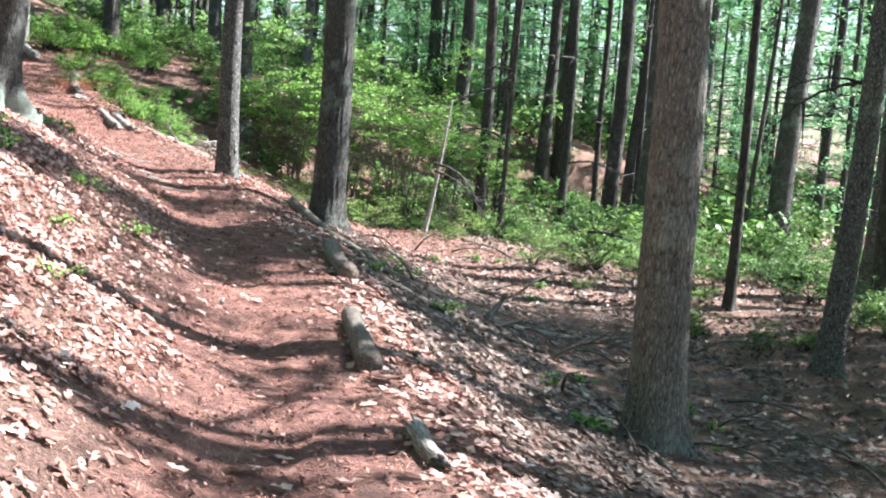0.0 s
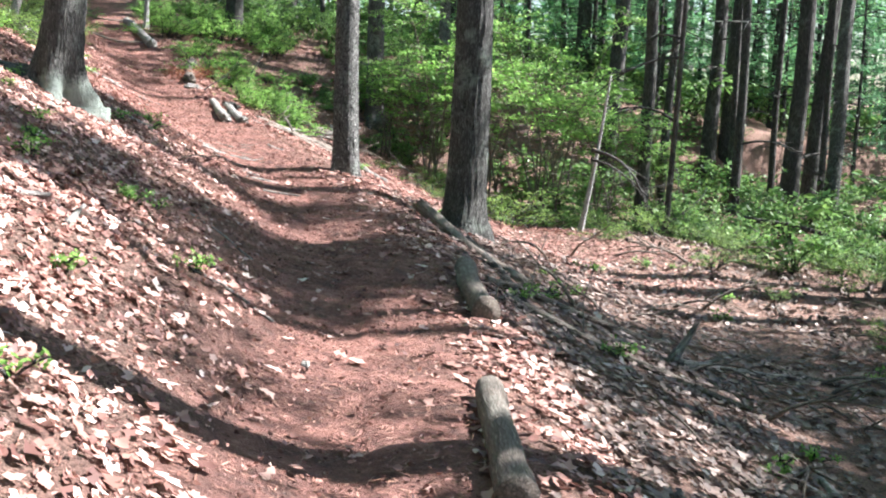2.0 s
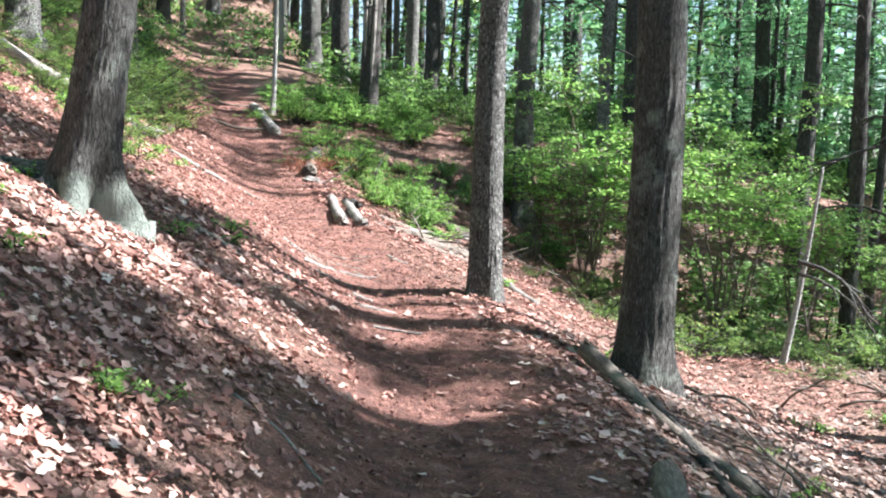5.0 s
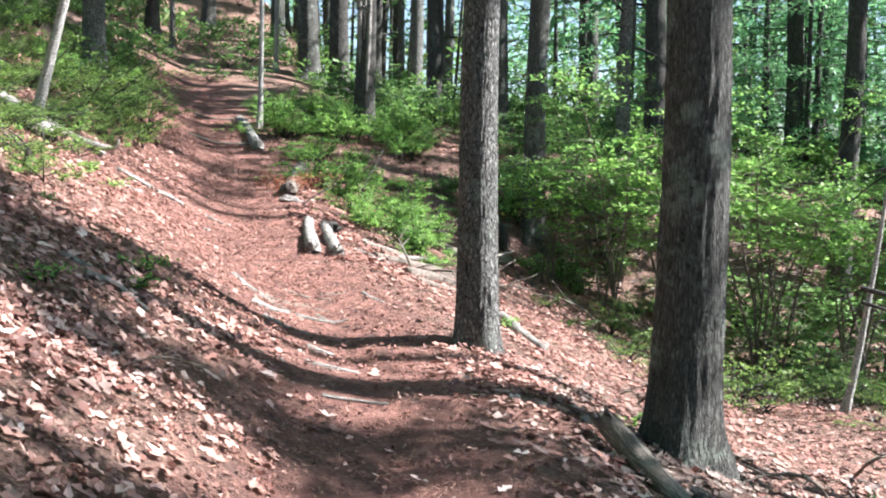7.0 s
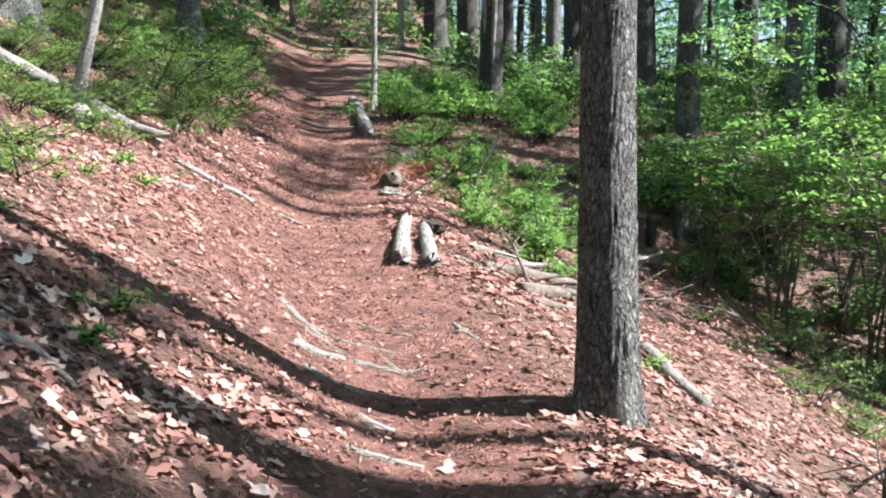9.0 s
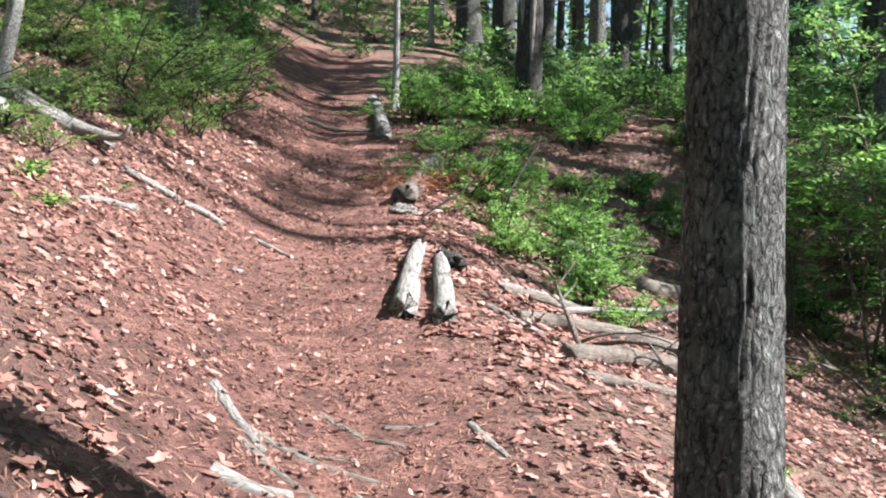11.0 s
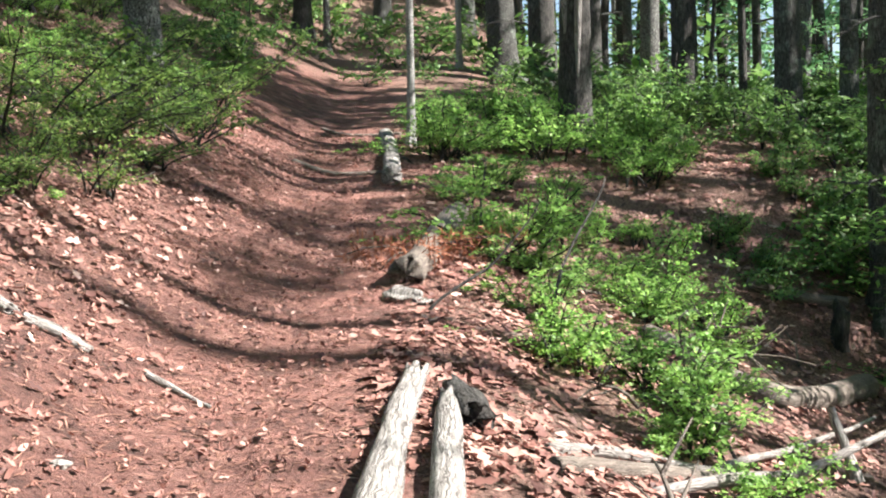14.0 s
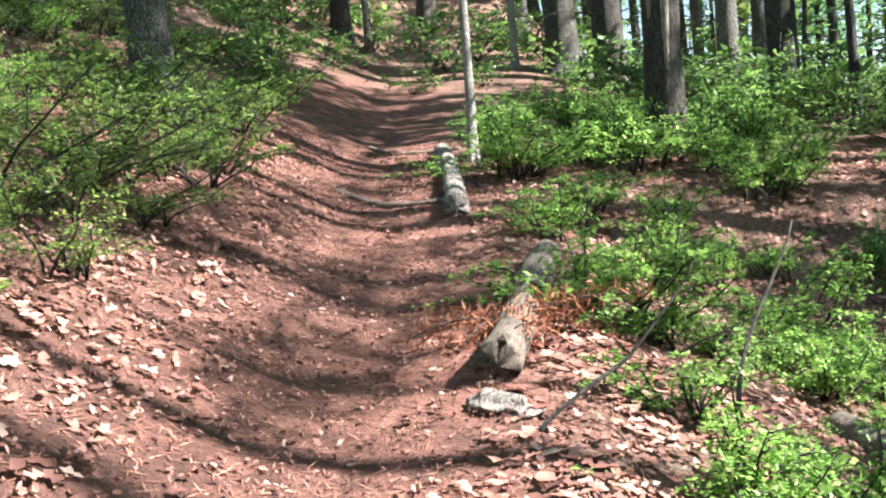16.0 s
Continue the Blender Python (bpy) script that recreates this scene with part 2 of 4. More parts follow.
def ripple(x, y):
    """Small unevenness of the ground."""
    return (0.018 * np.sin(2.3 * x + 1.1 * np.sin(1.7 * y)) * np.sin(2.9 * y + 0.7) + 0.010 * np.sin(6.1 * x + 2 * np.sin(3.3 * y)) * np.sin(5.3 * y + 1.3 * np.sin(4.1 * x)))


def zat(x, y):
    return float(land(x, y) + ripple(np.asarray(x), np.asarray(y)))


# ---- mesh helpers ----
def mesh_np(name, verts, faces, mat, smooth=True):
    verts, faces = np.asarray(verts, np.float32), np.asarray(faces, np.int32)
    me = bpy.data.meshes.new(name)
    me.vertices.add(len(verts))
    me.vertices.foreach_set("co", verts.ravel())
    me.loops.add(faces.size)
    me.loops.foreach_set("vertex_index", faces.ravel())
    me.polygons.add(len(faces))
    me.polygons.foreach_set("loop_start", np.arange(0, faces.size, faces.shape[1], dtype=np.int32))
    me.polygons.foreach_set("use_smooth", np.full(len(faces), smooth))
    me.update(calc_edges=True)
    me.materials.append(mat)
    return me


def two_tone(name, first, second, mat_a, mat_b):
    """One mesh of two quad soups, the first smooth and of the first material."""
    me = mesh_np(name, *join([first, second]), mat_a)
    me.materials.append(mat_b)
    n, total = len(first[1]), len(me.polygons)
    me.polygons.foreach_set("material_index", np.r_[np.zeros(n, np.int32), np.ones(total - n, np.int32)])
    me.polygons.foreach_set("use_smooth", np.r_[np.ones(n, bool), np.zeros(total - n, bool)])
    return me


def part(name, me, parent, label=""):
    ob = new(name, me)
    ob.parent = parent
    return tagged(ob, label)


def empty(name, x, y, z, label, category, group=""):
    ob = new(name)
    ob.location = (x, y, z)
    ob.empty_display_size = 0.2
    return tagged(ob, label, category, group)


def join(pieces):
    vs, fs, n = [], [], 0
    for v, f in pieces:
        vs.append(v)
        fs.append(np.asarray(f) + n)
        n += len(v)
    return np.vstack(vs), np.vstack(fs)


def tube(points, radii, seg=8, rough=0.0, ridges=0, rng=None, cut=False):
    """A round, uneven rod along a line of points; cut leaves flat sawn ends."""
    p, r = np.asarray(points, float), np.asarray(radii, float)
    t = np.gradient(p, axis=0)
    t /= np.linalg.norm(t, axis=1)[:, None] + 1e-9
    up = np.array([1.0, 0.13, 0.07]) if abs(t[:, 0]).mean() < 0.8 else np.array([0.05, 0.1, 1.0])
    a = np.cross(t, up)
    a /= np.linalg.norm(a, axis=1)[:, None] + 1e-9
    b = np.cross(t, a)
    th = np.linspace(0, 2 * np.pi, seg, endpoint=False)
    along = np.concatenate([[0], np.cumsum(np.linalg.norm(np.diff(p, axis=0), axis=1))])
    rr = np.repeat(r[:, None], seg, 1)
    if rng is not None and (rough or ridges):
        wob = np.zeros_like(rr)
        for k in range(1, 4):
            wob += rough / k * np.sin(k * th[None] + rng.uniform(0, 6) + (1.5 * k * along[:, None]) / max(r.max() * 12, 0.2) + rng.uniform(0, 6))
        for k in range(ridges):
            n = rng.integers(9, 22)
            wave = np.sin(n * th[None] + 2.2 * np.sin(rng.uniform(2, 7) * along[:, None] + rng.uniform(0, 6)) + rng.uniform(0, 6))
            wob += 0.035 * (1 - 2 * np.abs(wave) ** 0.6) * (0.6 + 0.4 * np.sin(rng.uniform(6, 17) * along[:, None] + rng.uniform(0, 6)))
        rr = rr * (1 + wob)
    ring = p[:, None] + rr[:, :, None] * (np.cos(th)[None, :, None] * a[:, None] + np.sin(th)[None, :, None] * b[:, None])
    ends = [np.repeat(p[:1, None], seg, 1) + (0 if cut else -t[:1, None] * r[0] * 0.3), ring, np.repeat(p[-1:, None], seg, 1) + (0 if cut else t[-1:, None] * r[-1] * 0.5)]
    ring = np.concatenate(ends)
    n = len(ring)
    i, j = np.meshgrid(np.arange(n - 1), np.arange(seg), indexing="ij")
    f = np.stack([i * seg + j, i * seg + (j + 1) % seg, (i + 1) * seg + (j + 1) % seg, (i + 1) * seg + j], -1).reshape(-1, 4)
    return ring.reshape(-1, 3), f


def frames_for(rng, n, tilt):
    """n random pairs of directions: along a blade and across it, tipped from level by about tilt radians."""
    az = rng.uniform(0, 2 * np.pi, n)
    pitch, roll = rng.normal(0, tilt, n), rng.normal(0, tilt, n)
    along = np.stack([np.cos(az) * np.cos(pitch), np.sin(az) * np.cos(pitch), np.sin(pitch)], 1)
    side = np.stack([-np.sin(az) * np.cos(roll), np.cos(az) * np.cos(roll), np.sin(roll)], 1)
    return along, side


def blades(pos, along, side, length, width):
    """Pointed flat blades, one quad each."""
    l, w = np.broadcast_to(length, len(pos))[:, None], np.broadcast_to(width, len(pos))[:, None]
    v = np.stack([pos, pos + along * l * 0.45 + side * w * 0.5, pos + along * l, pos + along * l * 0.45 - side * w * 0.5], 1).reshape(-1, 3)
    return v, np.arange(len(v)).reshape(-1, 4)


def curled(pos, along, side, length, width, curl, rng):
    """Dry leaves with a bent midrib and uneven, curled-up edges: four quads each."""
    n = len(pos)
    up = np.cross(along, side)
    l, w, c = length[:, None], width[:, None], curl[:, None]
    rnd = lambda a, b: rng.uniform(a, b, (n, 1))
    base, tip = pos - along * l * 0.5 + up * c * rnd(0, 0.7), pos + along * l * 0.5 + up * c * rnd(0, 1.2)
    m1, m2 = pos - along * l * 0.17 - up * c * 0.2, pos + along * l * 0.2 - up * c * 0.15 + side * w * rnd(-0.1, 0.1)
    l1, r1 = m1 + side * w * rnd(0.25, 0.6) + up * c * rnd(-0.1, 1.2), m1 - side * w * rnd(0.25, 0.6) + up * c * rnd(-0.1, 1.2)
    l2, r2 = m2 + side * w * rnd(0.15, 0.55) + up * c * rnd(-0.1, 1.4) + along * l * rnd(-0.05, 0.12), m2 - side * w * rnd(0.15, 0.55) + up * c * rnd(-0.1, 1.4) + along * l * rnd(-0.05, 0.12)
    v = np.stack([base, l1, m1, r1, l2, m2, r2, tip], 1).reshape(-1, 3)
    o = np.arange(n)[:, None] * 8
    return v, np.concatenate([o + np.array(q) for q in ((0, 3, 2, 1), (1, 2, 5, 4), (2, 3, 6, 5), (4, 5, 6, 7))])


def oak_leaves(pos, along, side, length, width, curl, rng):
    """Dry lobed leaves, bent along the midrib and lifted at the lobes: eight quads each."""
    n = len(pos)
    up = np.cross(along, side)
    l, w, c = length[:, None], width[:, None], curl[:, None]
    bow = rng.uniform(-0.4, 1.2, (n, 1))
    spine = lambda u: pos + along * l * u + up * c * bow * (4 * u * u)
    rows = [spine(-0.5)]
    for u, half, fore in ((-0.25, 0.42, 0.05), (-0.07, 0.19, 0.0), (0.12, 0.52, 0.08), (0.29, 0.24, 0.0)):
        m = spine(u)
        for sign in (1, 0, -1):
            k = rng.uniform(0.65, 1.25, (n, 1)) * half * sign
            rows.append(m + side * w * k + along * l * fore * abs(sign) + up * c * rng.uniform(-0.2, 1.1, (n, 1)) * abs(k) * 1.6)
    rows.append(spine(0.5))
    v = np.stack(rows, 1).reshape(-1, 3)
    quads = [(0, 3, 2, 1), (10, 11, 12, 13)]
    for a in (1, 4, 7):
        quads += [(a, a + 1, a + 4, a + 3), (a + 1, a + 2, a + 5, a + 4)]
    return v, np.concatenate([np.arange(n)[:, None] * 14 + np.array(q) for q in quads])


# ---- ground ----
def spaced(lo, hi, step, far):
    core = np.arange(lo, hi + step / 2, step)
    out, w, edge = [], step, 0.0
    while edge < far:
        w *= 1.22
        edge += w
        out.append(edge)
    out = np.array(out)
    return np.concatenate([lo - out[::-1], core, hi + out])


def build_ground():
    gx, gy = spaced(-14.0, 6.0, 0.09, 420), spaced(1.0, 32.0, 0.09, 420)
    x, y = np.meshgrid(gx, gy, indexing="ij")
    x, y = x.ravel(), y.ravel()
    s, d = trail_coords(x, y)
    v = np.stack([x, y, land(x, y) + ripple(x, y)], 1)
    nx, ny = len(gx), len(gy)
    i, j = np.meshgrid(np.arange(nx - 1), np.arange(ny - 1), indexing="ij")
    f = np.stack([i * ny + j, (i + 1) * ny + j, (i + 1) * ny + j + 1, i * ny + j + 1], -1).reshape(-1, 4)
    me = mesh_np("ground", v, f, FLOOR)
    side = np.where(d < 0, d / (1 + 0.8 * np.clip((s - 14) / 4, 0, 1)), d)
    wear = np.exp(-(np.abs(side + 0.12) / 0.85) ** 4) * np.clip((38 - s) / 3, 0, 1)
    me.attributes.new("tread", "FLOAT", "POINT").data.foreach_set("value", wear.astype(np.float32))
    return tagged(new("ground", me), "reddish-brown forest floor with a worn dirt trail", "ground", kind="structure")


build_ground()

# ---- trees ----
def crown_mesh(seed, height, base, spread, limbs, per_limb, leaf, width, mat, droop=-0.1, flat=0.35, tuft=7):
    """Limbs and foliage of a tree whose trunk stands at the origin."""
    rng = np.random.default_rng(seed)
    wood, pos = [], []
    for k in range(limbs):
        f = (k + rng.uniform(0, 1)) / limbs
        z0 = base + f * (height - base)
        length = spread * (1 - 0.75 * f ** 1.5) * rng.uniform(0.6, 1.15)
        az = k * 2.4 + rng.uniform(-0.5, 0.5)
        u = np.linspace(0, 1, 6 if tuft > 5 else 4)
        bend = rng.uniform(-0.35, 0.35)
        line = np.stack([np.cos(az + bend * u) * length * u, np.sin(az + bend * u) * length * u, z0 + length * (0.25 * u + droop * u * u * 2)], 1)
        wood.append(tube(line, 0.035 * length / 3 * (1.15 - u) + 0.006, 5 if tuft > 5 else 3))
        n = int(per_limb * length / spread) + 4
        t = rng.uniform(0.25, 1.0, n) ** 0.8
        c = np.stack([np.interp(t, u, line[:, i]) for i in range(3)], 1)
        c += rng.normal(0, 1, (n, 3)) * np.array([0.16, 0.16, 0.06]) * length * 0.55
        pos.append(np.repeat(c, tuft, 0) + rng.normal(0, leaf * 0.9, (n * tuft, 3)) * np.array([1, 1, 0.5]))
    pos = np.vstack(pos)
    along, side = frames_for(rng, len(pos), flat)
    foliage = blades(pos, along, side, rng.uniform(0.7, 1.3, len(pos)) * leaf, width * rng.uniform(0.7, 1.3, len(pos)))
    return two_tone("crown", join(wood), foliage, BARK_DARK, mat)


CROWNS = {
    "pine": [crown_mesh(11 + i, h, b, sp, 22, 34, 0.20, 0.055, PINE_LEAF) for i, (h, b, sp) in enumerate([(17, 8.5, 3.2), (18, 10, 2.8), (15, 7.5, 3.3)])],
    "low_pine": [crown_mesh(21 + i, h, b, sp, 26, 34, 0.22, 0.062, PINE_LEAF, -0.16) for i, (h, b, sp) in enumerate([(14, 2.6, 3.4), (12, 2.0, 3.0), (16, 3.5, 3.8)])],
    "oak": [crown_mesh(31 + i, h, b, sp, 16, 30, 0.12, 0.09, SPRING_LEAF, 0.05, 0.7) for i, (h, b, sp) in enumerate([(16, 8, 4.0), (14, 7, 3.6)])],
    "sparse": [crown_mesh(36 + i, h, b, sp, 12, 16, 0.20, 0.055, PINE_LEAF) for i, (h, b, sp) in enumerate([(17, 9, 2.6), (16, 8, 2.8)])],
    "slim": [crown_mesh(38 + i, 16, b, 1.6, 24, 34, 0.20, 0.06, PINE_LEAF) for i, b in enumerate([7.5, 8.5])],
    "high": [crown_mesh(34, 16, 11, 2.2, 18, 34, 0.20, 0.06, PINE_LEAF)],
    "tip": [crown_mesh(35, 16, 11.6, 1.15, 16, 44, 0.20, 0.06, PINE_LEAF)],
    "tuft": [crown_mesh(42 + i, h, b, 1.7, 15, 15, 0.20, 0.06, PINE_LEAF) for i, (h, b) in enumerate([(13, 9.5), (12.4, 9.2)])],
    "thin": [crown_mesh(41, 8, 3.6, 1.6, 12, 22, 0.11, 0.07, SPRING_LEAF, 0.02, 0.7)],
    "far": [crown_mesh(46 + i, h, b, sp, 16, 15, 0.50, 0.16, PINE_LEAF, -0.14, 0.45, 4) for i, (h, b, sp) in enumerate([(15, 2.0, 3.8), (17, 4.5, 3.8), (14, 1.2, 3.6)])],
    "young": [crown_mesh(55 + i, h, b, sp, 30, 24, 0.26, 0.085, PINE_LEAF, -0.12, 0.5, 5) for i, (h, b, sp) in enumerate([(16, 1.2, 4.6), (15, 2.2, 4.2), (16, 0.8, 5.2)])],
    "far_oak": [crown_mesh(49, 15, 5, 4.2, 18, 14, 0.30, 0.20, SPRING_LEAF, 0.05, 0.7, 5)],
}


def trunk_mesh(r, h, lean, curve, seg, rings, ridges, flare, mat, rng):
    u = np.concatenate([np.linspace(0, 0.16, rings // 2, endpoint=False) ** 1.2 * (0.16 ** -0.2), np.linspace(0.16, 1, rings - rings // 2)])
    z = u * h
    bx = lean[0] * z + curve[0] * (1 - np.exp(-z / 1.2)) + 0.04 * np.sin(z * 0.9 + rng.uniform(0, 6)) * np.minimum(z / 3, 1) * min(1, r * 8)
    by = lean[1] * z + curve[1] * (1 - np.exp(-z / 1.2)) + 0.04 * np.sin(z * 0.7 + rng.uniform(0, 6)) * np.minimum(z / 3, 1) * min(1, r * 8)
    pts = np.stack([bx, by, z - 0.25 * (u == 0) - 0.1], 1)
    rad = r * (1 - 0.62 * u) * (1 + flare * np.exp(-z / 0.22) + 0.12 * np.exp(-z / 0.9))
    v, f = tube(pts, rad, seg, 0.03, ridges, rng)
    # root lobes at the foot
    lobes, ph = rng.integers(3, 6), rng.uniform(0, 6)
    k = np.exp(-np.clip(v[:, 2], 0, None) / 0.18) * flare
    ang = np.arctan2(v[:, 1], v[:, 0])
    v[:, :2] *= (1 + 0.5 * k * np.cos(lobes * ang + ph))[:, None]
    return mesh_np("trunk", v, f, mat)


def dead_branch_mesh(seed):
    """A bare forked twig that grows along +x from the origin, about a metre long."""
    rng = np.random.default_rng(seed)
    u = np.linspace(0, 1, 6)
    line = np.stack([u, 0.12 * np.sin(2.5 * u + rng.uniform(0, 3)) * u, 0.35 * u - 0.5 * u * u], 1)
    out = [tube(line, 0.014 * (1.15 - u) + 0.003, 4)]
    for _ in range(4):
        t, a = rng.uniform(0.3, 0.85), rng.uniform(0.4, 1.0) * rng.choice([-1, 1])
        c = np.array([np.interp(t, u, line[:, i]) for i in range(3)])
        v = np.linspace(0, 1, 4)
        n = rng.uniform(0.25, 0.5)
        out.append(tube(c + np.stack([np.cos(a) * n * v, np.sin(a) * n * v, rng.uniform(-0.4, 0.3) * n * v], 1), 0.007 * (1.15 - v) + 0.002, 4))
    return mesh_np("dead_branch", *join(out), BARK_DARK)


DEAD_BRANCHES = [dead_branch_mesh(300 + i) for i in range(5)]


def dead_branches(thing, r, h, n, rng, lean):
    for _ in range(n):
        z, k = rng.uniform(1.0, min(h * 0.6, 7)), rng.uniform(0.4, 1.5)
        b = part("dead_branch", DEAD_BRANCHES[int(rng.integers(5))], thing)
        az = rng.uniform(0, 6.28)
        b.matrix_local = Matrix.LocRotScale((lean[0] * z + math.cos(az) * r * 0.6, lean[1] * z + math.sin(az) * r * 0.6, z), Euler((rng.uniform(-0.6, 0.6), rng.uniform(-0.3, 0.5), az)), (k, k, k))


def tree(x, y, r, h=16.0, lean=(0.0, 0.0), curve=(0.0, 0.0), bark=BARK_BROWN, crown="pine", label="", near=0, twigs=0, flare=0.45):
    rng = np.random.default_rng(int(abs(x * 137 + y * 911)) + 3)
    thing = empty("tree", x, y, zat(x, y), label or "tall straight pine with dark furrowed bark", "tree", "woodland trees")
    seg, rings, ridges = ((96, 150, 2) if near == 2 else (36, 60, 2) if near == 1 else (9, 12, 0) if crown in ("far", "far_oak", "young") else (14, 22, 0))
    part("trunk", trunk_mesh(r, h, lean, curve, seg, rings, ridges, flare, bark, rng), thing)
    if twigs:
        dead_branches(thing, r, h, twigs, rng, lean)
    if crown:
        kinds = CROWNS[crown]
        foliage = kinds[int(rng.integers(len(kinds)))]
        k = h / 16.0 if crown != "thin" else h / 8.0
        m = Matrix.LocRotScale((lean[0] * h * 0.6 + curve[0], lean[1] * h * 0.6 + curve[1], 0), Euler((0, 0, rng.uniform(0, 6.28))), (k, k, k))
        part("crown", foliage, thing).matrix_local = m
    return thing


# beside the trail
tree(-2.96, 15.87, 0.142, 16, (0.0, 0.0), bark=BARK_GREY, crown="pine", near=2, flare=0.3, label="grey-barked trunk with flaky lichened bark beside the trail")
tree(-1.47, 15.2, 0.215, 17, (0.02, 0.0), bark=BARK_BROWN, crown="oak", near=2, flare=0.35, label="thick dark oak trunk standing below the trail edge")
tree(1.75, 8.3, 0.205, 17, (-0.03, 0.0), bark=BARK_OLD, crown="pine", near=2, flare=0.4, twigs=3, label="thick grey-brown trunk with a ragged branch scar")
tree(-4.8, 12.2, 0.165, 15, (0.10, 0.02), (0.12, 0.0), bark=BARK_ROOT, crown="oak", near=2, flare=0.95, label="leaning oak trunk with lichen on its flared root")
tree(-8.55, 18.55, 0.055, 7, (0.26, 0.06), bark=BARK_PALE, crown="thin", near=1, label="slender leaning birch with mottled pale bark")
tree(-12.14, 25.39, 0.2, 17, (0.0, 0.0), bark=BARK_GREY, crown="oak", near=1, label="upright oak with pale grey bark among shrubs")
tree(-0.2, 19.5, 0.04, 2.4, (0.09, 0.02), (0.14, 0.05), bark=BARK_PALE, crown=None, near=1, twigs=2, label="thin crooked broken birch with white bark")
tree(-10.15, 27.75, 0.05, 9, (0.02, 0.0), bark=BARK_PALE, crown="thin", near=1, label="slim straight pale sapling beside the trail log")
# up the slope
tree(-14.9, 26.6, 0.14, 16, bark=BARK_GREY, crown="oak", label="slim grey oak on the leafy slope")
tree(-12.38, 22.6, 0.075, 12, bark=BARK_DARK, crown="thin", label="thin dark trunk rising from shrubs")
tree(-19.9, 35.7, 0.14, 16, bark=BARK_DARK)
tree(-19.6, 38.3, 0.09, 14, bark=BARK_PALE, crown="thin", label="thin pale trunk high on the slope")
tree(-17.2, 36.0, 0.19, 15, (0.07, 0), bark=BARK_DARK, crown="oak", label="dark leaning oak at the top of the slope")
tree(-16.5, 35.9, 0.075, 14, bark=BARK_GREY, crown="thin", label="thin grey trunk at the top of the slope")
tree(-11.06, 20.59, 0.24, 16, bark=BARK_GREY, crown="oak", near=1, label="broad grey trunk on the leafy bank")
tree(-9.6, 15.5, 0.13, 14, (0.03, 0), bark=BARK_GREY, crown="oak", label="grey oak on the leafy bank")
# right of the climbing trail
DEAD_TREE = tree(-8.42, 28.7, 0.2, 13, (0.012, 0.0), bark=BARK_DARK, crown=None, near=1, twigs=4, label="dead trunk with split bark and torn pale wood")
tree(-13.4, 35.8, 0.06, 12, bark=BARK_PALE, crown="thin", twigs=4, label="thin pale trunk with bare twigs")
tree(-12.5, 35.9, 0.28, 18, (-0.02, 0), bark=BARK_BROWN, twigs=5, near=1, label="massive brown pine trunk on the rise")
tree(-12.1, 36.7, 0.12, 16, (0.09, 0), bark=BARK_PALE, crown="thin", label="leaning pale trunk beside a dark pine")
tree(-11.45, 35.3, 0.25, 18, bark=BARK_DARK, twigs=3, label="massive dark pine trunk on the rise")
tree(-9.95, 33.7, 0.18, 17, bark=BARK_DARK, twigs=4)
tree(-11.7, 41.5, 0.12, 16, (-0.03, 0), bark=BARK_BROWN, twigs=3)
tree(-10.0, 37.2, 0.2, 17, bark=BARK_GREY, twigs=3, label="grey pine trunk in the open wood")
tree(-7.9, 31.8, 0.19, 17, bark=BARK_DARK, twigs=5, near=1)
tree(-8.3, 34.7, 0.04, 9, (0.08, 0), bark=BARK_DARK, crown="thin", label="thin dark leaning sapling")
tree(-7.1, 32.0, 0.06, 11, bark=BARK_DARK, crown="thin", twigs=3, label="thin dark sapling in undergrowth")
tree(-6.7, 32.6, 0.05, 11, (-0.02, 0), bark=BARK_DARK, crown="thin", twigs=2, label="thin dark sapling in undergrowth")
tree(-6.45, 31.8, 0.18, 17, bark=BARK_BROWN, twigs=4)
tree(-5.6, 31.3, 0.12, 16, (0.02, 0), bark=BARK_BROWN, twigs=4)
tree(-4.65, 26.7, 0.19, 17, (0.0, 0), bark=BARK_BROWN, near=1, twigs=5, label="brown pine trunk behind the green shrubs", crown="pine")
tree(-3.35, 27.9, 0.13, 16, bark=BARK_GREY, twigs=6, crown="pine")
tree(-3.0, 29.9, 0.22, 17, bark=BARK_DARK, twigs=4, crown="sparse")
tree(-4.0, 33.8, 0.18, 17, bark=BARK_DARK, twigs=4)
tree(-0.4, 34.0, 0.2, 17, bark=BARK_DARK, twigs=4)
# the hollow
tree(0.35, 29.3, 0.2, 17, (0.03, 0), bark=BARK_DARK, twigs=6, near=1, crown="sparse")
tree(1.3, 25.0, 0.085, 16, (0.03, 0), bark=BARK_DARK, twigs=7, label="thin dark trunk with bare twigs in the hollow", crown=None)
tree(1.2, 21.6, 0.05, 10, (0.03, 0), bark=BARK_DARK, twigs=5, label="thin dark sapling in the hollow", crown=None)
tree(0.9, 23.8, 0.12, 19, bark=BARK_DARK, twigs=6, crown="high")
tree(4.3, 28.3, 0.2, 17, (0.02, 0), bark=BARK_DARK, twigs=7, crown=None)
tree(2.76, 30.8, 0.18, 16, (0.02, 0), bark=BARK_DARK, twigs=6, crown="sparse")
tree(3.3, 31.6, 0.19, 16, (0.02, 0), bark=BARK_DARK, twigs=6, crown="sparse")
tree(4.6, 25.6, 0.15, 16, (0.05, 0.13), bark=BARK_BROWN, twigs=7, crown=None)
tree(4.95, 29.6, 0.17, 16, (0.05, 0), bark=BARK_DARK, twigs=6, crown="sparse")
tree(3.95, 17.9, 0.13, 15, (0.0, 0), bark=BARK_GREY, twigs=5, crown=None)
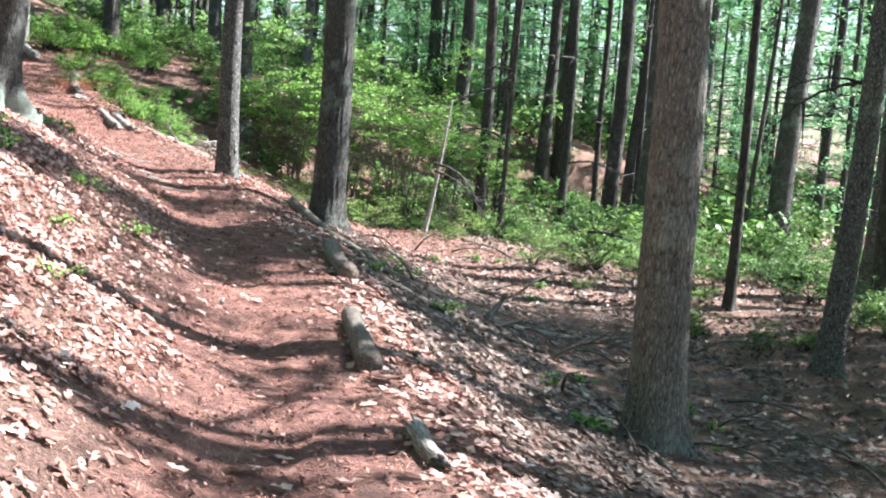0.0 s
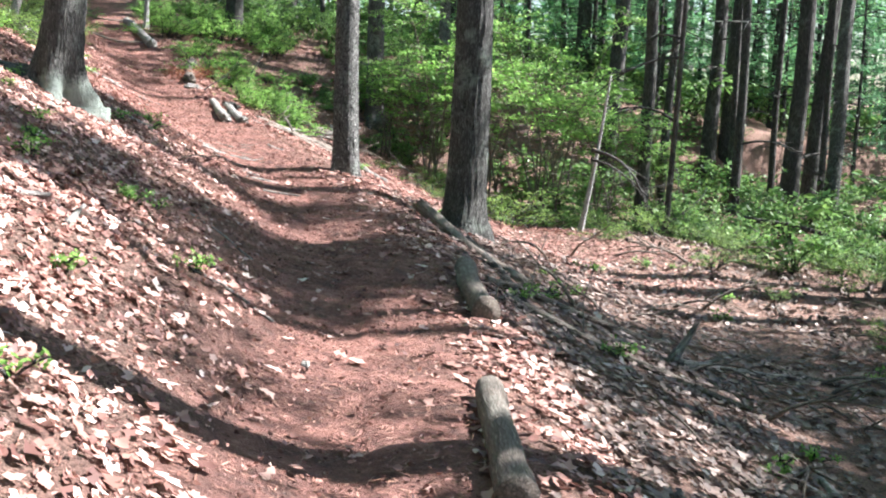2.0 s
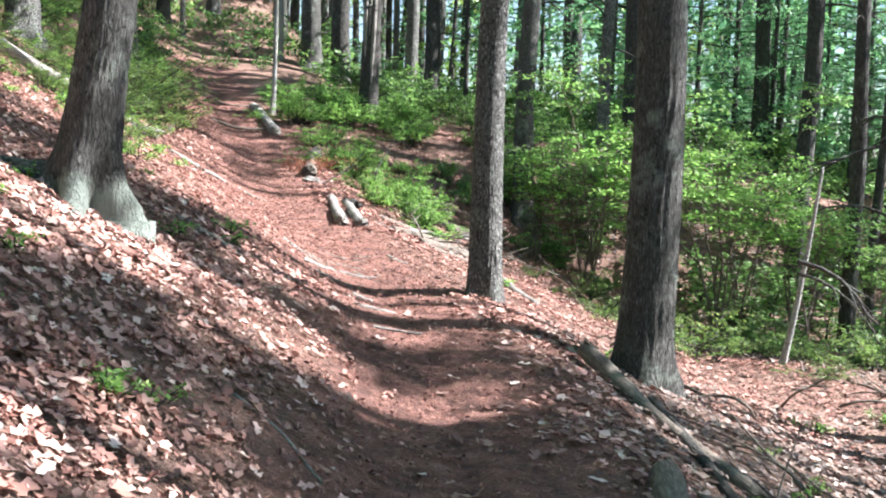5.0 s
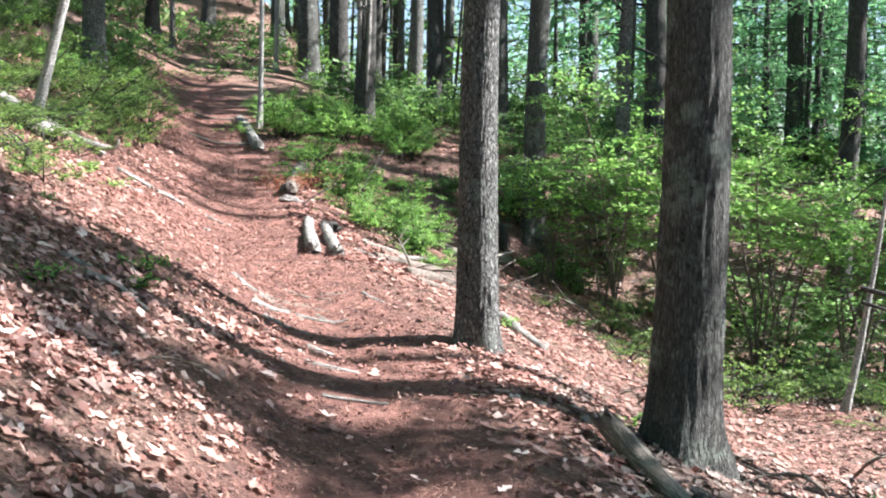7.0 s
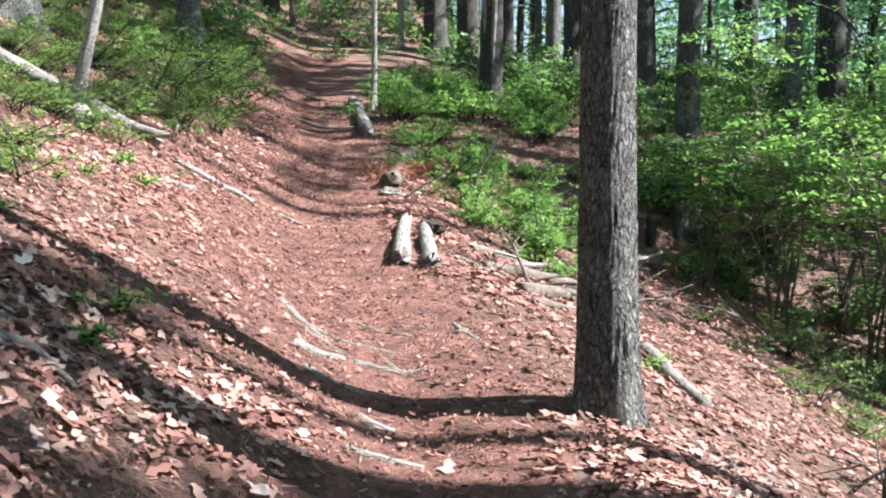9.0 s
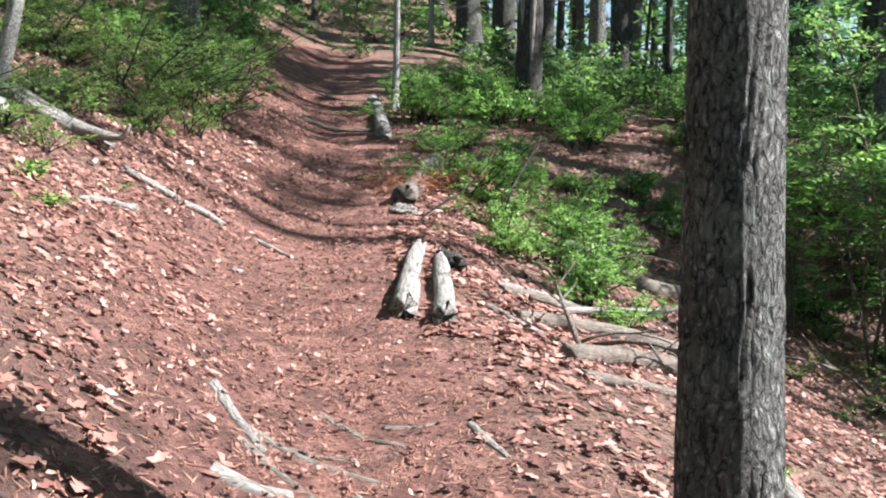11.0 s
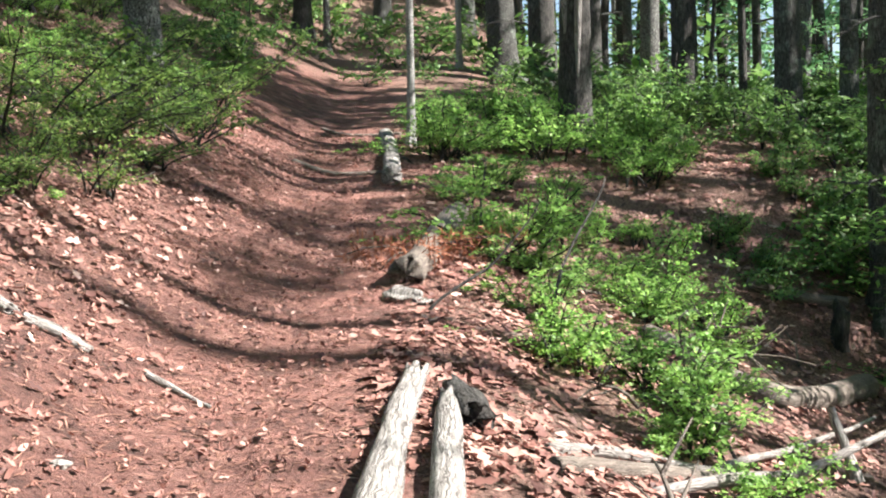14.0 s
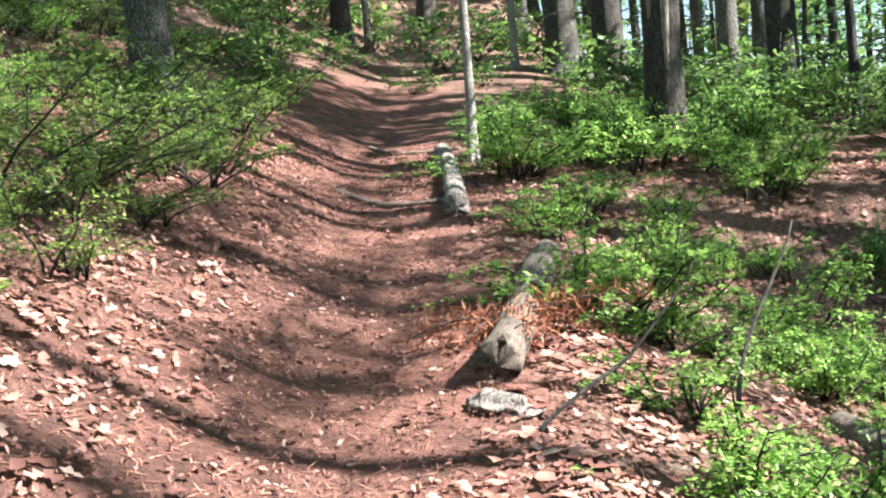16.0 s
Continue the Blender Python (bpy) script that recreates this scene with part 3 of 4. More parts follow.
tree(6.6, 24.2, 0.06, 12, (0.06, 0), bark=BARK_DARK, crown=None, twigs=5, label="thin dark leaning trunk in the hollow")
tree(7.4, 24.5, 0.25, 24, (0.06, 0.07), bark=BARK_BROWN, twigs=6, crown=None)
tree(9.6, 28.5, 0.13, 16, (0.02, 0), bark=BARK_DARK, crown="low_pine", twigs=6)
tree(4.4, 12.2, 0.14, 15, (0.05, 0), bark=BARK_GREY, crown="pine", near=1, twigs=4, label="grey leaning trunk beside dead brush")
tree(7.2, 18.6, 0.14, 20, (0.04, 0), bark=BARK_GREY, twigs=4, crown="tip")


def open_view(x, y):
    """The gap in the woods beyond the rise, where the sky shows between bare trunks."""
    a = math.degrees(math.atan2(-(x + 3.0), y - 14.0))
    return 7 < a < 27 and y > 29.5


def scatter_woods():
    """The wood goes on all round: copies of a few trees."""
    rng = np.random.default_rng(77)
    kinds = []
    for i, (crown, r, bark) in enumerate((("far", 0.17, BARK_DARK), ("far", 0.2, BARK_BROWN), ("far", 0.13, BARK_GREY), ("far_oak", 0.16, BARK_GREY), ("far", 0.11, BARK_DARK))):
        kinds.append(tree(16 + 5 * i, 44 + 3 * (i % 2), r, 16 + i % 3, bark=bark, crown=crown))
    count = 0
    while count < 92:
        x, y = (rng.uniform(-12, 32), rng.uniform(32, 70)) if count % 2 else (rng.uniform(-48, 42), rng.uniform(-20, 80))
        s, d = (float(a) for a in trail_coords(np.array(x), np.array(y)))
        if -3 < s < 41 and -8 - max(s - 20, 0) * 0.12 < d < 8.5 and not (s > 34.5 and d > 3.5):
            continue
        if s <= -3 and (abs(d) < 3 or rng.random() < 0.75):
            continue
        if 1 < x < 26 and y < 33 or 10 < s < 37 and 8 < d < 14 and y < 32 + 0.176 * x:
            continue
        if x <= -12 and y < 14 and rng.random() < 0.7:
            continue
        if open_view(x, y) and (y < 44 or count % 3 == 0):
            count += 1
            continue
        copy_thing(kinds[int(rng.integers(len(kinds)))], pose(x, y, zat(x, y), rng.normal(0, 1.5), rng.normal(0, 1.5), rng.uniform(0, 360)))
        count += 1


scatter_woods()


def more_woods():
    """Young pines that close the hollow, and trees over the crest of the trail."""
    rng = np.random.default_rng(78)
    young = [tree(14 + 4 * i, 36 + i, r, h, bark=BARK_DARK, crown="young", label="young pine with soft green boughs to the ground") for i, (r, h) in enumerate(((0.07, 6.5), (0.09, 8.0), (0.06, 5.2)))]
    for k in range(46):
        x = rng.uniform(-2, 21) if k % 3 else rng.uniform(-7, 10)
        y = rng.uniform(31, 37) + 0.25 * abs(x - 4) if k % 2 else rng.uniform(36, 46)
        if open_view(x, y) and k % 3:
            continue
        copy_thing(young[k % 3], pose(x, y, zat(x, y), 0, 0, rng.uniform(0, 360)))
    for x, y in ((8.6, 22.8), (9.6, 20.4), (10.8, 26.2), (7.6, 28.6), (12.0, 30.5), (6.4, 31.8), (2.0, 33.5), (-1.8, 32.6)):
        copy_thing(young[int(x * 7) % 3], pose(x, y, zat(x, y), 0, 0, rng.uniform(0, 360)))
    leafy = tree(-14, 58, 0.12, 15, bark=BARK_GREY, crown="far_oak", twigs=4, label="young leafy oak beyond the rise")
    for k in range(6):
        y = rng.uniform(44, 62)
        x = -3.0 - math.tan(radians(rng.uniform(5, 22))) * (y - 14)
        copy_thing(leafy, pose(x, y, zat(x, y), 0, 0, rng.uniform(0, 360)) @ Matrix.Scale(rng.uniform(0.6, 1.0), 4))
    far = [tree(-22 - 4 * i, 52 + 2 * i, 0.15 + 0.03 * i, 17, bark=b, crown=c, twigs=8, label="tall trunk over the crest of the slope") for i, (b, c) in enumerate(((BARK_DARK, "sparse"), (BARK_GREY, "oak"), (BARK_BROWN, "high")))]
    for k in range(56):
        s, d = rng.uniform(39, 62), rng.uniform(-20, 12) if k < 36 else rng.uniform(6, 24)
        if abs(d) < 1.2 and s < 42:
            continue
        q = d + float(glide(TRAIL, s))
        x, y = -0.42 * s + 0.907 * q, 0.907 * s + 0.42 * q
        copy_thing(far[k % 3], pose(x, y, zat(x, y), rng.normal(0, 1.5), rng.normal(0, 1.5), rng.uniform(0, 360)))


more_woods()


def merged_woods(spots, label, seed):
    """Woods too far or too many to count: trunks and crowns in one mesh."""
    rng = np.random.default_rng(seed)
    wood, foliage = [], []
    for x, y, k in spots:
        me = CROWNS["far"][int(rng.integers(3))]
        co, quads, kind = np.empty(len(me.vertices) * 3, np.float32), np.empty(len(me.loops), np.int32), np.empty(len(me.polygons), np.int32)
        me.vertices.foreach_get("co", co)
        me.loops.foreach_get("vertex_index", quads)
        me.polygons.foreach_get("material_index", kind)
        a = rng.uniform(0, 6.28)
        turn = np.array([[math.cos(a), math.sin(a), 0], [-math.sin(a), math.cos(a), 0], [0, 0, 1]])
        co = co.reshape(-1, 3) @ turn * k + np.array([x, y, zat(x, y)])
        quads = quads.reshape(-1, 4)
        first = quads[kind == 1].min()
        wood.append((co[:first], quads[kind == 0]))
        foliage.append((co[first:], quads[kind == 1] - first))
        u = np.linspace(0, 1, 5)
        wood.append(tube(np.stack([x + 0.2 * u, y + 0.1 * u, zat(x, y) - 0.2 + 15 * k * u], 1), 0.17 * k * (1 - 0.7 * u), 8))
    tagged(new("far_woods", two_tone("far_woods", join(wood), join(foliage), BARK_DARK, PINE_LEAF)), label, "woods", kind="stuff")


def canopy_woods():
    """Pines added out of view behind the trail's start and up the bank, which block sky light to deepen the shade, and
    the woods over the crest.
    """
    rng = np.random.default_rng(79)
    near = [(rng.uniform(-26, -11), rng.uniform(-14, 19), 1.2) if k % 5 < 3 else (rng.uniform(-11, 16), rng.uniform(-24, -5), 1.2) for k in range(70)]
    merged_woods(near, "pine woods added out of view to block sky light", 80)
    crest = []
    for k in range(30):
        t, d = rng.uniform(43, 66), rng.uniform(-16, 2)
        q = d + float(glide(TRAIL, t))
        crest.append((-0.42 * t + 0.907 * q, 0.907 * t + 0.42 * q, 0.7))
    for k in range(9):
        y = rng.uniform(48, 75)
        crest.append((-3.0 - math.tan(radians(rng.uniform(5, 24))) * (y - 14), y, rng.uniform(0.6, 1.0)))
    merged_woods(crest, "hazy green pine woods beyond the crest", 81)


canopy_woods()
# unseen trees right of the trail, added so that their shadows cross it
tree(7.0, 15.35, 0.16, 18, bark=BARK_BROWN, crown=None)
tree(4.3, 6.95, 0.16, 17, bark=BARK_BROWN, crown="slim")
tree(5.2, 7.6, 0.09, 15, bark=BARK_DARK, crown="thin", label="thin unseen tree added to shade the trail start")
tree(9.0, 13.2, 0.16, 17, bark=BARK_BROWN, crown=None)
tree(8.0, 14.3, 0.14, 17, bark=BARK_BROWN, crown="slim")
tree(10.0, 15.6, 0.16, 17, bark=BARK_BROWN, crown="tip")
# low pines outside the view, added to block sun from trail and hollow
tree(8.2, 10.4, 0.12, 10, bark=BARK_BROWN, crown="low_pine", label="unseen low-boughed pine added to shade the trail")
tree(8.5, 7.2, 0.12, 10, bark=BARK_BROWN, crown="low_pine", label="unseen low-boughed pine added to shade the trail")
tree(9.8, 13.3, 0.12, 10, bark=BARK_BROWN, crown="low_pine", label="unseen low-boughed pine added to shade the trail")
tree(8.5, 18.8, 0.16, 17, bark=BARK_BROWN, crown=None)
tree(7.6, 11.9, 0.1, 9, bark=BARK_BROWN, crown="low_pine", label="unseen low-boughed pine added to shade the trail")
tree(5.7, 7.8, 0.08, 7, bark=BARK_BROWN, crown="low_pine", label="unseen low-boughed pine added to shade the trail")
tree(9.2, 16.2, 0.1, 9, bark=BARK_BROWN, crown="low_pine", label="unseen low-boughed pine added to shade the trail")
# further unseen low pines that dapple the ground with shade
for px, py, ph in ((7.9, 8.8, 9.0), (7.0, 9.8, 7.5), (8.7, 13.0, 9.5), (7.3, 14.2, 8.0), (7.2, 6.2, 8.0), (8.6, 11.4, 9.5), (5.6, 10.4, 6.0)):
    tree(px, py, 0.09, ph, bark=BARK_BROWN, crown="low_pine", label="unseen low-boughed pine added to shade the trail")
# thin pines added where their small unseen crowns shade chosen patches of ground
for px, py in ((8.0, 14.6), (11.8, 14.2), (4.3, 16.1), (12.4, 12.9), (11.4, 16.7), (12.8, 15.5), (13.4, 14.1), (9.3, 26.1), (10.2, 24.9), (7.7, 16.9), (4.0, 28.9), (3.2, 29.8), (4.9, 28.0)):
    tree(px, py, 0.075, 16, bark=BARK_DARK, crown="tuft", twigs=4, label="thin dark pine added for its shading crown")
# two more crowns added as sun blockers, for bank and trail
tree(3.0, 27.2, 0.1, 22, bark=BARK_DARK, crown="tuft", twigs=4, label="slim tall pine added to shade the bank")
tree(6.9, 17.25, 0.14, 16, bark=BARK_DARK, crown="tuft", twigs=4, label="slim dark pine added to shade the trail")
# more unseen pines towards the sun, added as shade casters
tree(16.5, 11.5, 0.2, 17, bark=BARK_BROWN, crown="pine")
tree(18.5, 9.0, 0.2, 17, bark=BARK_BROWN, crown="pine")
tree(16.5, 18.3, 0.2, 17, bark=BARK_BROWN, crown="pine")

def splinters(thing):
    """Pale torn shards along a dead trunk."""
    for k, (az, z0, z1, out) in enumerate(((-1.75, 1.3, 3.1, 0.10), (-1.0, 0.6, 3.0, 0.06), (-1.35, 1.7, 4.2, 0.09), (-2.4, 2.4, 5.4, 0.1))):
        u = np.linspace(0, 1, 8)
        r = 0.17 + out * np.sin(u * 2.2)
        line = np.stack([np.cos(az + 0.15 * u) * r + 0.012 * (z0 + (z1 - z0) * u), np.sin(az + 0.15 * u) * r, z0 + (z1 - z0) * u], 1)
        part("splinter", mesh_np("splinter", *tube(line, 0.04 * np.sin(0.3 + u * 2.4) + 0.008, 6), BLEACHED), thing, "torn pale inner wood")


splinters(DEAD_TREE)

# ---- shrubs ----
def shrub_mesh(seed, height, width, stems, sprays, leaf, mat, per=12, fan=6.28):
    """Wiry stems that fork into flat sprays of small leaves."""
    rng = np.random.default_rng(seed)
    wood, pos = [], []
    for k in range(stems):
        az, out = rng.uniform(0, fan), rng.uniform(0.05, 0.75) * width
        u = np.linspace(0, 1, 6)
        wig = np.cumsum(rng.normal(0, 0.05 * height, (6, 3)), 0) * u[:, None]
        line = np.stack([np.cos(az) * out * u ** 1.3, np.sin(az) * out * u ** 1.3, height * rng.uniform(0.35, 1.0) * u ** 0.9], 1) + wig
        wood.append(tube(line, 0.011 * height ** 0.5 * (1.2 - u) + 0.002, 3))
        for b in range(sprays):
            t = rng.uniform(0.2, 1.0) ** 0.7
            c = np.array([np.interp(t, u, line[:, i]) for i in range(3)])
            ba, bl = rng.uniform(0, 6.28), width * rng.uniform(0.06, 0.22)
            v = np.array([0, 0.5, 1])
            drop = rng.uniform(0.1, 0.6)
            if b % 3 == 0 and stems > 1:
                wood.append(tube(c + np.stack([np.cos(ba) * bl * v, np.sin(ba) * bl * v, bl * (drop * v - 0.35 * v * v)], 1), 0.004 * (1.2 - v) + 0.0015, 3))
            n = int(rng.integers(per - 4, per + 4))
            tt = rng.uniform(0.1, 1.05, n)
            pos.append(c + np.stack([np.cos(ba) * bl * tt, np.sin(ba) * bl * tt, bl * (drop * tt - 0.35 * tt * tt)], 1) + rng.normal(0, leaf * 0.6, (n, 3)) * np.array([1, 1, 0.4]))
    pos = np.vstack(pos)
    along, side = frames_for(rng, len(pos), 0.5)
    size = rng.uniform(0.6, 1.25, len(pos)) * leaf
    return two_tone("foliage", join(wood), blades(pos, along, side, size, size * 0.52), BARK_DARK, mat)


SHRUBS = {
    "low": [shrub_mesh(51 + i, 0.72, 0.85, 2, 12, 0.044, SHRUB_LEAF, 13, 0.9) for i in range(9)],
    "mid": [shrub_mesh(61 + i, 0.62, 0.95, 2, 10, 0.044, SHADED_LEAF, 11, 0.9) for i in range(9)],
    "dark": [shrub_mesh(71 + i, 0.8, 1.3, 5, 7, 0.08, DARK_LEAF, 12, 3.2) for i in range(5)],
    "far": [shrub_mesh(91 + i, 0.9, 1.8, 6, 5, 0.17, DARK_LEAF, 8) for i in range(4)],
    "sprig": [shrub_mesh(81 + i, 0.14, 0.2, 4, 4, 0.035, SHRUB_LEAF, 7) for i in range(3)],
}
SHRUB_COUNT = [0]


def shrub(kind, x, y, k, name, label, group):
    rng = np.random.default_rng(900 + SHRUB_COUNT[0])
    SHRUB_COUNT[0] += 1
    thing = empty(name, x, y, zat(x, y) - 0.02, label, "shrub", group)
    many = {"low": 6, "mid": 6, "dark": 2}.get(kind, 1)
    for i in range(many):
        b = part("branch" if many > 1 else "foliage", SHRUBS[kind][int(rng.integers(len(SHRUBS[kind])))], thing)
        tagged(b, kind="stuff")
        b.matrix_local = Matrix.LocRotScale((rng.normal(0, 0.1), rng.normal(0, 0.1), 0), Euler((0, 0, i * 6.28 / many + rng.uniform(-0.7, 0.7))), (1, 1, rng.uniform(0.75, 1.15))) if many > 1 else Matrix()
    thing.rotation_euler = (0, 0, rng.uniform(0, 6.28))
    thing.scale = (k * rng.uniform(0.9, 1.2), k * rng.uniform(0.9, 1.2), k * rng.uniform(0.85, 1.1))
    return thing


def fill_shrubs(kind, n, s_range, d_range, scale, name, label, group, seed, keep=None):
    rng = np.random.default_rng(seed)
    made = 0
    while made < n:
        s, d = rng.uniform(*s_range), rng.uniform(*d_range)
        if keep is not None and not keep(s, d):
            continue
        q = d + float(glide(TRAIL, s))
        shrub(kind, -0.42 * s + 0.907 * q, 0.907 * s + 0.42 * q, rng.uniform(*scale), name, label, group)
        made += 1


GREEN = "low bright green blueberry shrub with fresh leaves"
fill_shrubs("low", 22, (20.3, 25), (1.0, 3.0), (0.4, 0.85), "blueberry_shrub", GREEN, "shrubs below the trail", 1, lambda s, d: 0.95 + max(0, 21.5 - s) * 0.3 < d < 2.0 + (s - 20) * 0.22)
fill_shrubs("low", 50, (24.0, 31.5), (1.0, 5.0), (0.6, 1.15), "blueberry_shrub", GREEN, "shrubs below the trail", 21, lambda s, d: d < 2.0 + (s - 24) * 0.4)
fill_shrubs("low", 24, (23, 33), (-5.5, -1.2), (0.4, 0.95), "blueberry_shrub", GREEN, "shrubs on the bank", 22, lambda s, d: d < -1.1 - max(0, 26 - s) * 0.25)
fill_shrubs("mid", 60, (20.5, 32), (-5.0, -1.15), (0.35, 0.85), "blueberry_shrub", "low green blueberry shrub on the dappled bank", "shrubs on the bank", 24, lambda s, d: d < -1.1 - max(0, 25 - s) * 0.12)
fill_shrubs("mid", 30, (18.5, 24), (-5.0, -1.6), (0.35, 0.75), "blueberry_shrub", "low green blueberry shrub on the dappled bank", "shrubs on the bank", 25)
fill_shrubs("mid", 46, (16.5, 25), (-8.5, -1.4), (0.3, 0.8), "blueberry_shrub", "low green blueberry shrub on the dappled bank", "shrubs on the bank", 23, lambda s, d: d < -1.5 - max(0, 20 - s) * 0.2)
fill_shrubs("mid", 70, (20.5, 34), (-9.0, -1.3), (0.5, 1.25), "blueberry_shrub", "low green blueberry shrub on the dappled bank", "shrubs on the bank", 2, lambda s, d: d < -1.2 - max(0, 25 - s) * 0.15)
fill_shrubs("dark", 44, (25.5, 36), (3.2, 9), (0.7, 1.2), "huckleberry_shrub", "dark green shrub in woodland shade", "shrubs on the rise", 3)
fill_shrubs("dark", 30, (27, 42), (-10, -1.4), (0.7, 1.2), "huckleberry_shrub", "dark green shrub in woodland shade", "shrubs up the slope", 4)
fill_shrubs("dark", 60, (8, 34), (6.5, 15), (0.7, 1.6), "understory_shrub", "mid-green understory shrub in the shaded hollow", "shrubs in the hollow", 5, lambda s, d: s > 15 or d > 9.5)
fill_shrubs("far", 84, (31, 60), (-22, 14), (0.6, 1.2), "huckleberry_shrub", "dark green shrub in woodland shade", "shrubs over the crest", 8, lambda s, d: abs(d) > 1.1 + 0.02 * max(0, 34 - s) or s > 36)
fill_shrubs("far", 110, (18, 44), (10.5, 27), (0.8, 1.6), "understory_shrub", "mid-green understory shrub in the shaded hollow", "shrubs in the hollow", 9, lambda s, d: s > 17)


def tall_stem_meshes(seed, height=3.2, reach=1.5):
    """One arching stem of a tall shrub, and the flat layered sprays of leaves that it carries."""
    rng = np.random.default_rng(seed)
    u = np.linspace(0, 1, 9)
    top = height * rng.uniform(0.6, 1.0)
    line = np.stack([reach * rng.uniform(0.3, 1.0) * u ** 1.5, 0.25 * np.sin(2.4 * u + rng.uniform(0, 3)) * u, top * (1.25 * u - 0.25 * u * u)], 1)
    line += np.cumsum(rng.normal(0, 0.035, (9, 3)), 0) * u[:, None]
    wood, pos = [tube(line, 0.012 * (1.15 - u) + 0.003, 6)], []
    for b in range(28):
        t = rng.uniform(0.12, 1.0)
        c = np.array([np.interp(t, u, line[:, i]) for i in range(3)])
        a, n = rng.uniform(0, 6.28), rng.uniform(0.25, 0.75)
        v = np.linspace(0, 1, 4)
        rise = rng.uniform(-0.15, 0.35)
        twig = c + np.stack([np.cos(a) * n * v, np.sin(a) * n * v, n * (rise * v - 0.15 * v * v)], 1)
        wood.append(tube(twig, 0.006 * (1.15 - v) + 0.0015, 3))
        if t < 0.55 or b % 3 == 2:
            continue
        k = int(rng.integers(40, 72))
        w = rng.uniform(0.25, 1.1, k)
        lift = rng.normal(0, 0.02, (k, 3)) + np.stack([rng.normal(0, 0.11, k), rng.normal(0, 0.11, k), rng.normal(0, 0.015, k)], 1)
        pos.append(c + np.stack([np.cos(a) * n * w, np.sin(a) * n * w, n * (rise * w - 0.15 * w * w)], 1) + lift)
    pos = np.vstack(pos)
    along, side = frames_for(rng, len(pos), 0.4)
    size = rng.uniform(0.55, 1.2, len(pos)) * 0.078
    return mesh_np("stem", *join(wood), LOGBARK), mesh_np("leaf_spray", *blades(pos, along, side, size, size * 0.5), SHRUB_LEAF, False)


TALL_STEMS = [tall_stem_meshes(500 + i) for i in range(7)]


def tall_shrub(x, y, k, stems, seed):
    rng = np.random.default_rng(seed)
    thing = empty("tall_shrub", x, y, zat(x, y) - 0.03, "tall spreading shrub with layers of bright young leaves", "shrub", "tall shrubs below the trail")
    for i in range(stems):
        stem, spray = TALL_STEMS[int(rng.integers(len(TALL_STEMS)))]
        m = Matrix.LocRotScale((rng.normal(0, 0.12), rng.normal(0, 0.12), 0), Euler((0, 0, i * 6.28 / stems + rng.uniform(-0.4, 0.4))), (k, k, k * rng.uniform(0.8, 1.1)))
        ob = part("stem", stem, thing)
        ob.matrix_local = m
        tagged(part("leaf_spray", spray, thing), kind="stuff").matrix_local = m


for n, (sx, sy, sk, sn) in enumerate(((-4.1, 24.8, 0.95, 5), (-3.1, 24.4, 1.15, 6), (-2.0, 24.2, 1.2, 7), (-0.9, 23.7, 1.2, 7), (0.2, 23.3, 1.1, 6), (-2.5, 26.2, 1.15, 6), (-0.8, 25.7, 1.2, 6), (1.2, 24.7, 0.9, 5), (-3.7, 27.0, 0.9, 5))):
    tall_shrub(sx, sy, sk, sn, 700 + n)
fill_shrubs("mid", 26, (17.5, 23.5), (3.4, 8.5), (0.45, 0.9), "understory_shrub", "low green undergrowth shrub on the leafy slope", "shrubs in the hollow", 11)
fill_shrubs("dark", 30, (15.5, 22), (6.0, 12), (0.4, 0.8), "understory_shrub", "mid-green understory shrub in the shaded hollow", "shrubs in the hollow", 16)
fill_shrubs("dark", 26, (11, 17.5), (8.5, 13), (0.5, 0.9), "understory_shrub", "mid-green understory shrub in the shaded hollow", "shrubs in the hollow", 18)
fill_shrubs("dark", 20, (24.5, 28), (3.4, 6.5), (0.4, 0.75), "huckleberry_shrub", "dark green shrub in woodland shade", "shrubs on the rise", 19)
fill_shrubs("mid", 34, (9.5, 18), (5.0, 10), (0.35, 0.75), "understory_shrub", "low green undergrowth shrub on the leafy slope", "shrubs in the hollow", 12)
fill_shrubs("far", 30, (30, 44), (2.5, 15), (0.7, 1.2), "huckleberry_shrub", "dark green shrub in woodland shade", "shrubs over the crest", 13)
fill_shrubs("far", 46, (23.5, 31.5), (7.5, 17), (0.45, 0.85), "understory_shrub", "mid-green understory shrub in the shaded hollow", "shrubs in the hollow", 14)
fill_shrubs("far", 30, (35.6, 42), (-5, 4), (0.5, 0.9), "huckleberry_shrub", "dark green shrub in woodland shade", "shrubs over the crest", 15)
fill_shrubs("far", 60, (33, 48), (6, 22), (1.0, 1.8), "understory_shrub", "mid-green understory shrub in the shaded hollow", "shrubs in the hollow", 17)
fill_shrubs("dark", 18, (25, 31), (3.0, 7.0), (0.5, 0.9), "huckleberry_shrub", "dark green shrub in woodland shade", "shrubs on the rise", 29)
fill_shrubs("sprig", 30, (3, 20), (-3.4, -1.0), (0.7, 1.4), "seedling", "small green seedling among dry leaves", "seedlings", 6)
fill_shrubs("far", 46, (33, 50), (-13, -1.6), (0.5, 1.0), "huckleberry_shrub", "dark green shrub in woodland shade", "shrubs up the slope", 26)
fill_shrubs("sprig", 26, (17, 23), (-5.0, -1.5), (0.7, 1.6), "seedling", "small green seedling among dry leaves", "seedlings", 27)
fill_shrubs("sprig", 16, (5, 11), (-3.2, -1.3), (0.6, 1.2), "seedling", "small green seedling among dry leaves", "seedlings", 28)
fill_shrubs("sprig", 24, (4, 22), (1.4, 5.0), (0.7, 1.5), "seedling", "small green seedling among dry leaves", "seedlings", 7)

